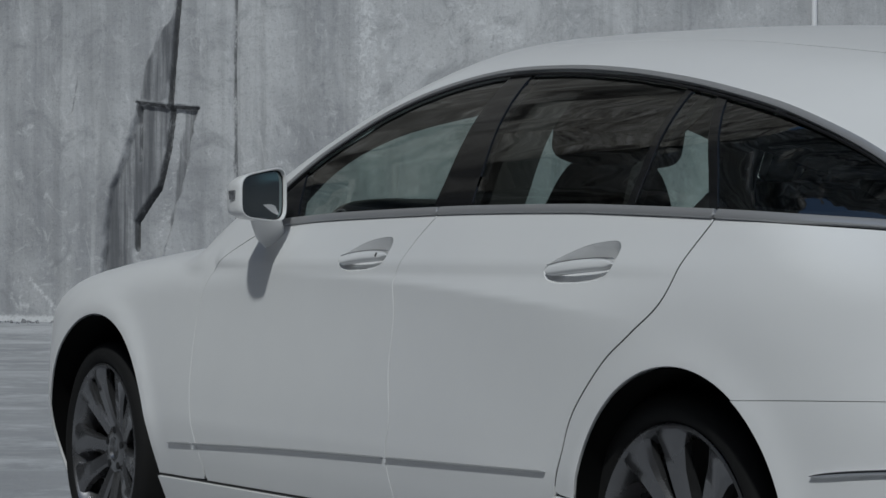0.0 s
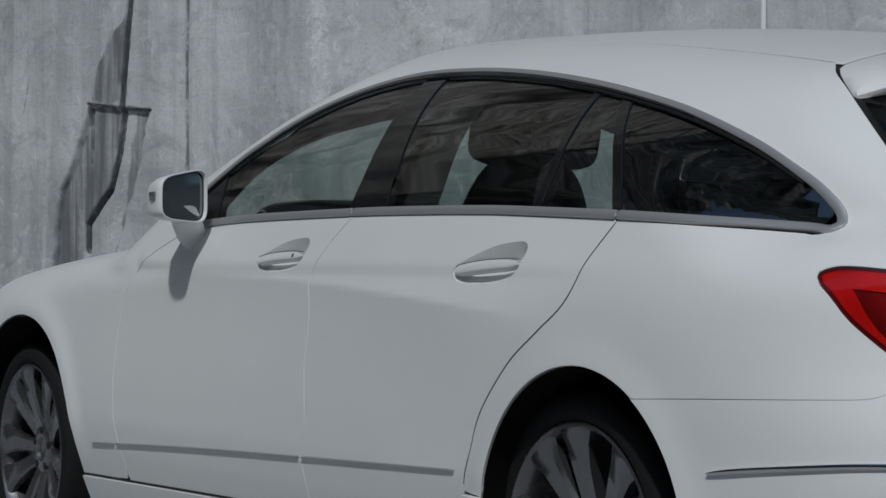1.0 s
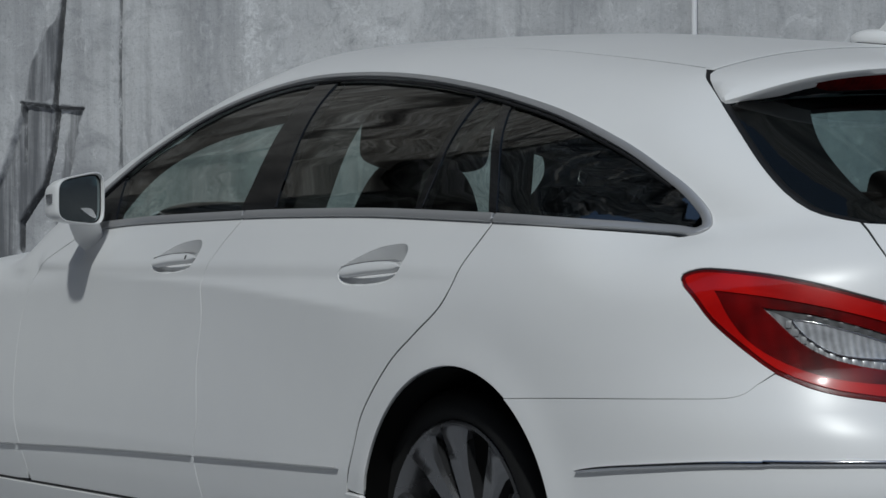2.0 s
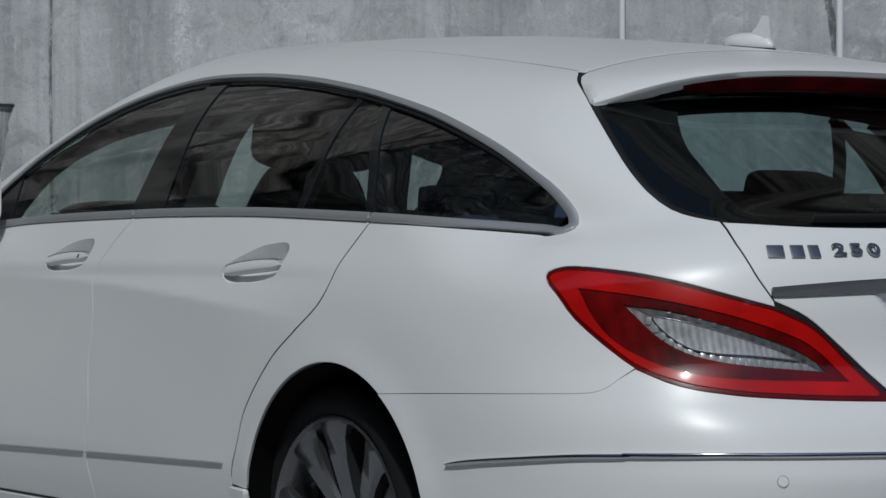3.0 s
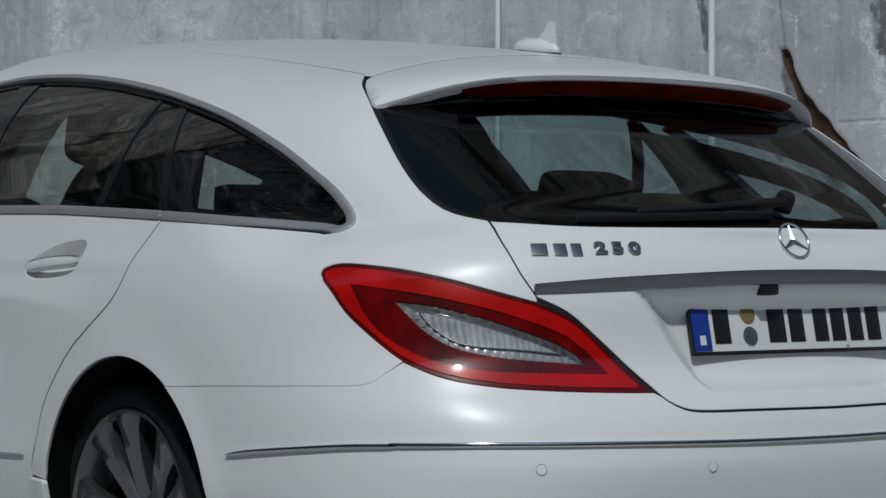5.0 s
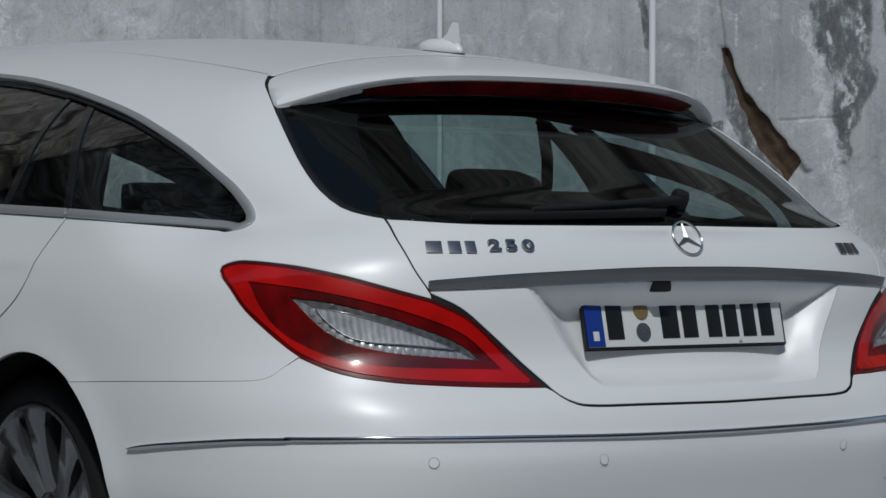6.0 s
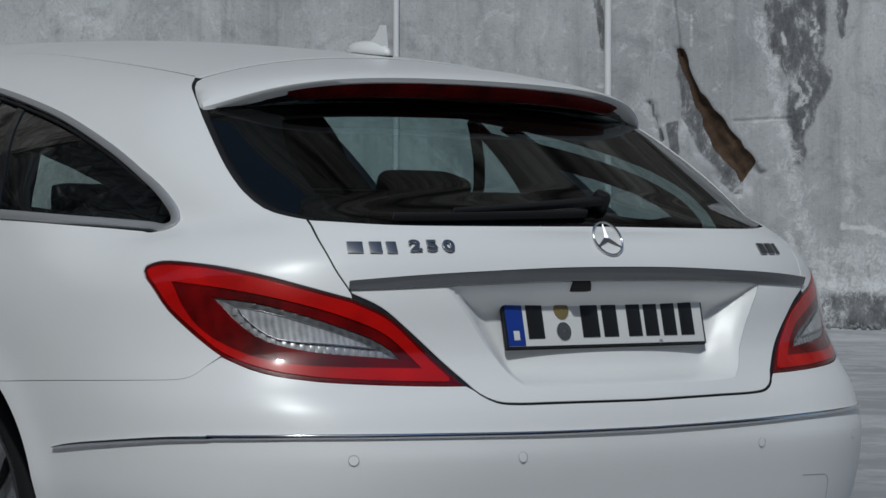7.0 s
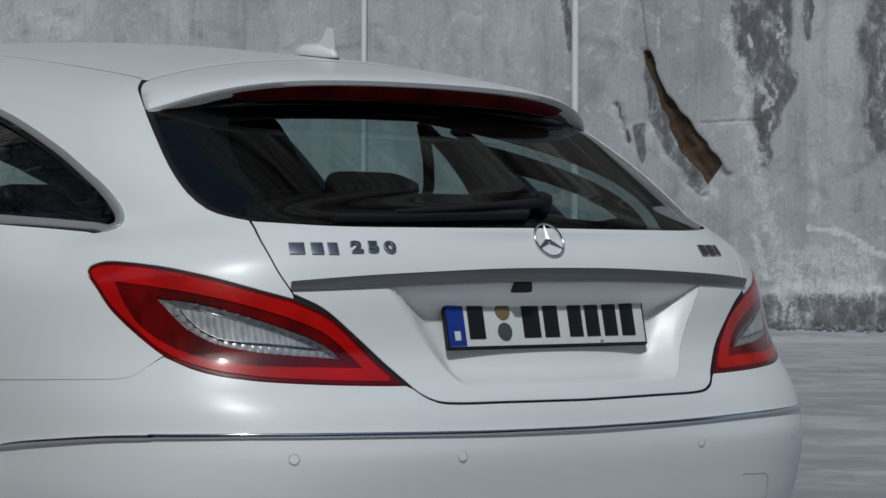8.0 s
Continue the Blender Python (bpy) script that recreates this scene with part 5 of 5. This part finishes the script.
def tail_fittings():
    # badge: plain chrome bars and the readable number
    for a, b in ((-.578, -.548), (-.539, -.515), (-.508, -.488), (.445, .470), (.476, .502), (.508, .522)):
        c = rear([((a + b) / 2, .886), ((a + b) / 2 + .004, .886)], smooth=False)[0]
        bm = block(bmesh.new(), (0, 0, .0018), (b - a, .026, .0036), .0014)
        fitting("badge_bar", bm, BADGE, HATCH, on_skin(c), "plain chrome badge bar")
    text = bpy.data.curves.new("number_badge", "FONT")
    text.offset, text.body, text.size, text.extrude, text.bevel_depth, text.space_character = .0008, "250", .032, .0018, .0005, 1.46
    text.align_x, text.align_y = "CENTER", "CENTER"
    maker = new("number_badge", text)
    bpy.context.view_layer.update()
    me = bpy.data.meshes.new_from_object(maker.evaluated_get(bpy.context.evaluated_depsgraph_get()))
    bpy.data.objects.remove(maker)
    me.materials.clear()
    me.materials.append(BADGE)
    num = new("number_badge", me)
    num.parent = HATCH
    tagged(num, "chrome number badge")
    c = rear([(-.419, .888), (-.415, .888)], smooth=False)[0]
    num.matrix_basis = on_skin(c, .003) @ Matrix.Diagonal((1.48, 1, 1, 1))
    # round emblem, plain
    c = rear([(.004, .904), (.006, .904)], smooth=False)[0]
    bm = bmesh.new()
    prof = [(.002 + .0030 * math.cos(t), .0358 + .0026 * math.sin(t)) for t in np.linspace(0, 2 * math.pi, 11)]
    lathe(bm, prof, 48, "Z")
    fitting("emblem_ring", bm, CHROME, HATCH, on_skin(c, .002), "chrome emblem ring")
    bm = bmesh.new()
    for k in range(3):   # three plain tapered bars
        a = math.pi / 2 + k * math.tau / 3
        d, w = Vector((math.cos(a), math.sin(a), 0)), Vector((-math.sin(a), math.cos(a), 0))
        foot = [bm.verts.new(v) for v in (w * .0062, Vector((0, 0, .0055)), w * -.0062)]
        tip = [bm.verts.new(d * .0345 + v) for v in (w * .0012 + Vector((0, 0, .001)), Vector((0, 0, .0025)), w * -.0012 + Vector((0, 0, .001)))]
        for p, r in ((0, 1), (1, 2)):
            bm.faces.new((foot[p], tip[p], tip[r], foot[r]))
    bmesh.ops.recalc_face_normals(bm, faces=bm.faces)
    fitting("emblem_bars", bm, BADGE, HATCH, on_skin(c, .0015))
    # parking sensors: thin ring and cap
    for y, z in ((-.650, .507), (-.317, .501), (.305, .499), (.648, .496)):
        c = rear([(y, z), (y + .002, z)], smooth=False)[0]
        bm = lathe(bmesh.new(), [(.0002, .0101), (.0006, .0100), (.0006, .0096), (.0001, .0095)], 32, "Z")
        fitting("parking_sensor", bm, SATIN, BUMPER, on_skin(c), "round parking sensor")
        bm = lathe(bmesh.new(), [(.0003, .0090), (.0008, .0084), (.0010, .0005)], 28, "Z")
        fitting("sensor_cap", bm, PAINT, BUMPER, on_skin(c))
    # tow-eye cover: a shut line on the bumper
    m = ribbon(np.vstack([rear([(.449, .424), (.532, .420)], .008, False), rear([(.532, .420), (.548, .408), (.553, .37), (.556, .32)], .008)[1:]]), .0018, .0005)
    put("tow_cover_joint", m[0], m[1], SATIN, BUMPER, vnormals=m[2])
    # lower black valance
    line = [(-.80, .300), (-.62, .300), (-.3, .300), (0, .300)]
    m = ribbon(rear(line + mirror_y(line)[1:]), .070, .006)
    put("rear_valance", m[0], m[1], BLACK, BUMPER, "black lower valance", vnormals=m[2])


tail_fittings()


def number_plate():
    p = thing("number_plate", "white number plate with a blue band", "plate")
    p.parent = None
    m = Matrix.Translation((1.019, 0, .7445)) @ pose(0, 0, 0, 0, -12, 0) @ pose(0, 0, 0, 90, 0, 90)
    fit = lambda name, centre, size, mat, bev=.0012: fitting(name, block(bmesh.new(), centre, size, bev), mat, p, m)
    fit("plate_holder", (0, -.002, -.003), (.522, .102, .006), BLACK, .002)
    fit("plate_edge", (0, 0, .0015), (.522, .102, .003), INK, .0012)
    fit("plate_sheet", (.0, 0, .0026), (.512, .094, .003), WHITE_PLATE)
    fit("blue_band", (-.236, 0, .0032), (.042, .093, .003), BLUE)
    fit("country_bar", (-.236, -.026, .0052), (.014, .018, .0012), WHITE_PLATE, .0004)
    for x, w in ((-.186, .040), (-.046, .044), (.006, .038), (.070, .036), (.116, .036), (.164, .036), (.212, .036)):
        fit("character_bar", (x, 0, .0048), (w, .066, .0016), INK, .0007)
    for y, mat in ((.022, BROWN), (-.020, SILVER)):
        bm = lathe(bmesh.new(), [(.0, .0185), (.002, .018), (.0026, .001)], 28, "Z")
        fitting("round_seal", bm, mat, p, m @ Matrix.Translation((-.117, y, .004)))
    for x, y in ((-.115, .044), (.125, .044), (.135, -.044)):
        bm = lathe(bmesh.new(), [(.0, .0045), (.002, .004), (.0026, .0005)], 12, "Z")
        fitting("plate_screw", bm, SATIN, p, m @ Matrix.Translation((x, y, .004)))


number_plate()


def lamp_insides():
    """Chrome blade and rows of small lenses in the clear centre of each tail lamp."""
    blade, low = BLADE_TOP, BLADE_LOW
    dots_low = spline([(-.767, .77), (-.753, .744), (-.735, .726), (-.707, .711), (-.665, .704), (-.609, .698), (-.549, .692)], .0125)
    dots_top = spline([(-.742, .781), (-.684, .763), (-.614, .735), (-.567, .716), (-.533, .697)], .016)
    for lamp, s in zip([o for o in CAR.children if o.name.startswith("tail_lamp")], (1, -1)):
        for line in (blade, low):
            m = ribbon(rear(line, .01), .0020, .002, lift=-.0035)
            m = m if s > 0 else flipped(m)
            put("chrome_edge", m[0], m[1], CHROME, lamp, vnormals=m[2])
        for row, (y, z) in [(0, q) for q in dots_low] + [(1, q) for q in dots_top]:
            c = rear([(y, z), (y + .001, z)], smooth=False)[0]
            bm = bmesh.new()
            block(bm, (0, 0, 0), (.0095, .0125 if row == 0 else .008, .004), .0018)
            part_m = Matrix.Diagonal((1, s, 1, 1)) @ on_skin(c, -.0062 if row == 0 else -.0050)
            bmesh.ops.transform(bm, matrix=part_m, verts=bm.verts)
            bmesh.ops.recalc_face_normals(bm, faces=bm.faces)
            part("led_lens", bm, LED if row == 0 else TRAY, lamp)


lamp_insides()


# ---- cabin ----
def cushioned(bm, half, power=.5, m=None):
    """A soft block: a ball squared off towards a box."""
    made = bmesh.ops.create_uvsphere(bm, u_segments=28, v_segments=18, radius=1)
    for v in made["verts"]:
        v.co = [math.copysign(abs(c) ** power, c) * h for c, h in zip(v.co, half)]
    bmesh.ops.transform(bm, matrix=m or Matrix(), verts=made["verts"])
    return bm


def seat_shape(name, x, y, z, w, back_h, lean, rest, rest_h, up, label):
    """A seat: cushion, curved backrest and head restraint, facing the nose."""
    s = new(name)
    s.parent = CAR
    tagged(s, label)
    part("cushion", cushioned(bmesh.new(), (.25, w / 2, .085), .5, Matrix.Translation((x - .25, y, z))), SEAT, s)
    tilt = Matrix.Translation((x, y, z)) @ pose(0, 0, 0, 0, lean, 0)
    bm = cushioned(bmesh.new(), (.075, w / 2, back_h / 2), .42, Matrix.Translation((0, 0, back_h / 2)))
    for v in bm.verts:
        v.co.y *= 1 - .78 * max(0, v.co.z / back_h - .45) ** .62 if back_h > .65 else 1
    bmesh.ops.transform(bm, matrix=tilt, verts=bm.verts)
    part("backrest", bm, SEAT, s)
    part("head_restraint", cushioned(bmesh.new(), (.055, rest / 2, rest_h / 2), .40, tilt @ Matrix.Translation((0, 0, back_h + up))), SEAT, s)
    for dy in (-.05, .05) if up > 0 else ():
        bm = lathe(bmesh.new(), [(back_h - .05, .006), (back_h + .03, .006)], 10, "Z")
        bmesh.ops.transform(bm, matrix=tilt @ Matrix.Translation((0, dy, 0)), verts=bm.verts)
        part("restraint_post", bm, CHROME, s)


for y in (-.345, .345):
    seat_shape("front_seat", -1.14, y, .44, .54, .69, 13, .33, .165, .062, "dark leather front seat")
for y, up in ((-.41, -.05), (-.035, -.05), (.335, .004)):
    seat_shape("rear_seat", -.16, y, .46, .44, .578, 15, .235, .092, up, "dark leather rear seat")


def dashboard():
    bm = bmesh.new()
    sec = ((-2.25, .88), (-2.0, .955), (-1.82, .945), (-1.74, .90), (-1.72, .75), (-1.80, .55), (-2.2, .5))
    rows = [[bm.verts.new((x, y, z + (.018 if y < -.15 and x > -2.1 and z > .85 else 0))) for x, z in sec] for y in (-.78, -.55, -.2, 0, .4, .78)]
    for p, q in zip(rows, rows[1:]):
        for i in range(7):
            bm.faces.new((p[i], p[(i + 1) % 7], q[(i + 1) % 7], q[i]))
    bmesh.ops.recalc_face_normals(bm, faces=bm.faces)
    cushioned(bm, (.13, .21, .10), .6, Matrix.Translation((-1.95, -.38, .935)))
    part("dashboard", bm, SEAT, CAR, "black dashboard")
    bm = bmesh.new()
    lathe(bm, [(.014 * math.cos(t), .185 + .014 * math.sin(t)) for t in np.linspace(0, 2 * math.pi, 11)], 40, "Z")
    bmesh.ops.create_cube(bm, size=1, matrix=Matrix.Diagonal((.34, .05, .02, 1)))
    bmesh.ops.transform(bm, matrix=Matrix.Translation((-1.56, -.37, .86)) @ pose(0, 0, 0, 0, 65, 0), verts=bm.verts)
    part("steering_wheel", bm, SEAT, CAR, "black steering wheel")
    bm = block(bmesh.new(), (-.03, .03, .745), (.07, 1.34, .56), .02)
    part("bench_back", bm, SEAT, CAR, "dark carpeted bench back")
    bm = block(bmesh.new(), (.42, 0, .78), (.84, 1.26, .03), .01)
    part("load_cover", bm, SEAT, CAR, "black load cover")


dashboard()


# ---- loose stone ----
def rubble():
    """Broken stone lying along the foot of the marble face."""
    rng = random.Random(5)
    bm = bmesh.new()
    for _ in range(420):
        a = rng.choice((rng.uniform(-2.5, 3.5), rng.uniform(-2.5, 3.5), rng.uniform(9, 21)))
        out = abs(rng.gauss(0, .45)) + .12
        r = rng.uniform(.010, .038) * (1.5 if rng.random() < .15 else 1)
        place = FACE_A + FACE_ALONG * a + FACE_OUT * out + Vector((0, 0, r * .35))
        made = bmesh.ops.create_icosphere(bm, subdivisions=1, radius=r, matrix=Matrix.Translation(place) @ Euler((rng.random() * 6, rng.random() * 6, 0)).to_matrix().to_4x4() @ Matrix.Diagonal((1, rng.uniform(.6, 1), rng.uniform(.45, .8), 1)))
        for v in made["verts"]:
            v.co += Vector([rng.uniform(-.18, .18) * r for _ in range(3)])
    ob = part("rubble", bm, RUBBLE, None, "broken grey marble rubble along the foot of the face", smooth=False)
    return tagged(ob, category="rubble", kind="stuff")


RUBBLE = plain("rubble_stone", (.20, .203, .21), .85, grain=.5, scale=40)
rubble()
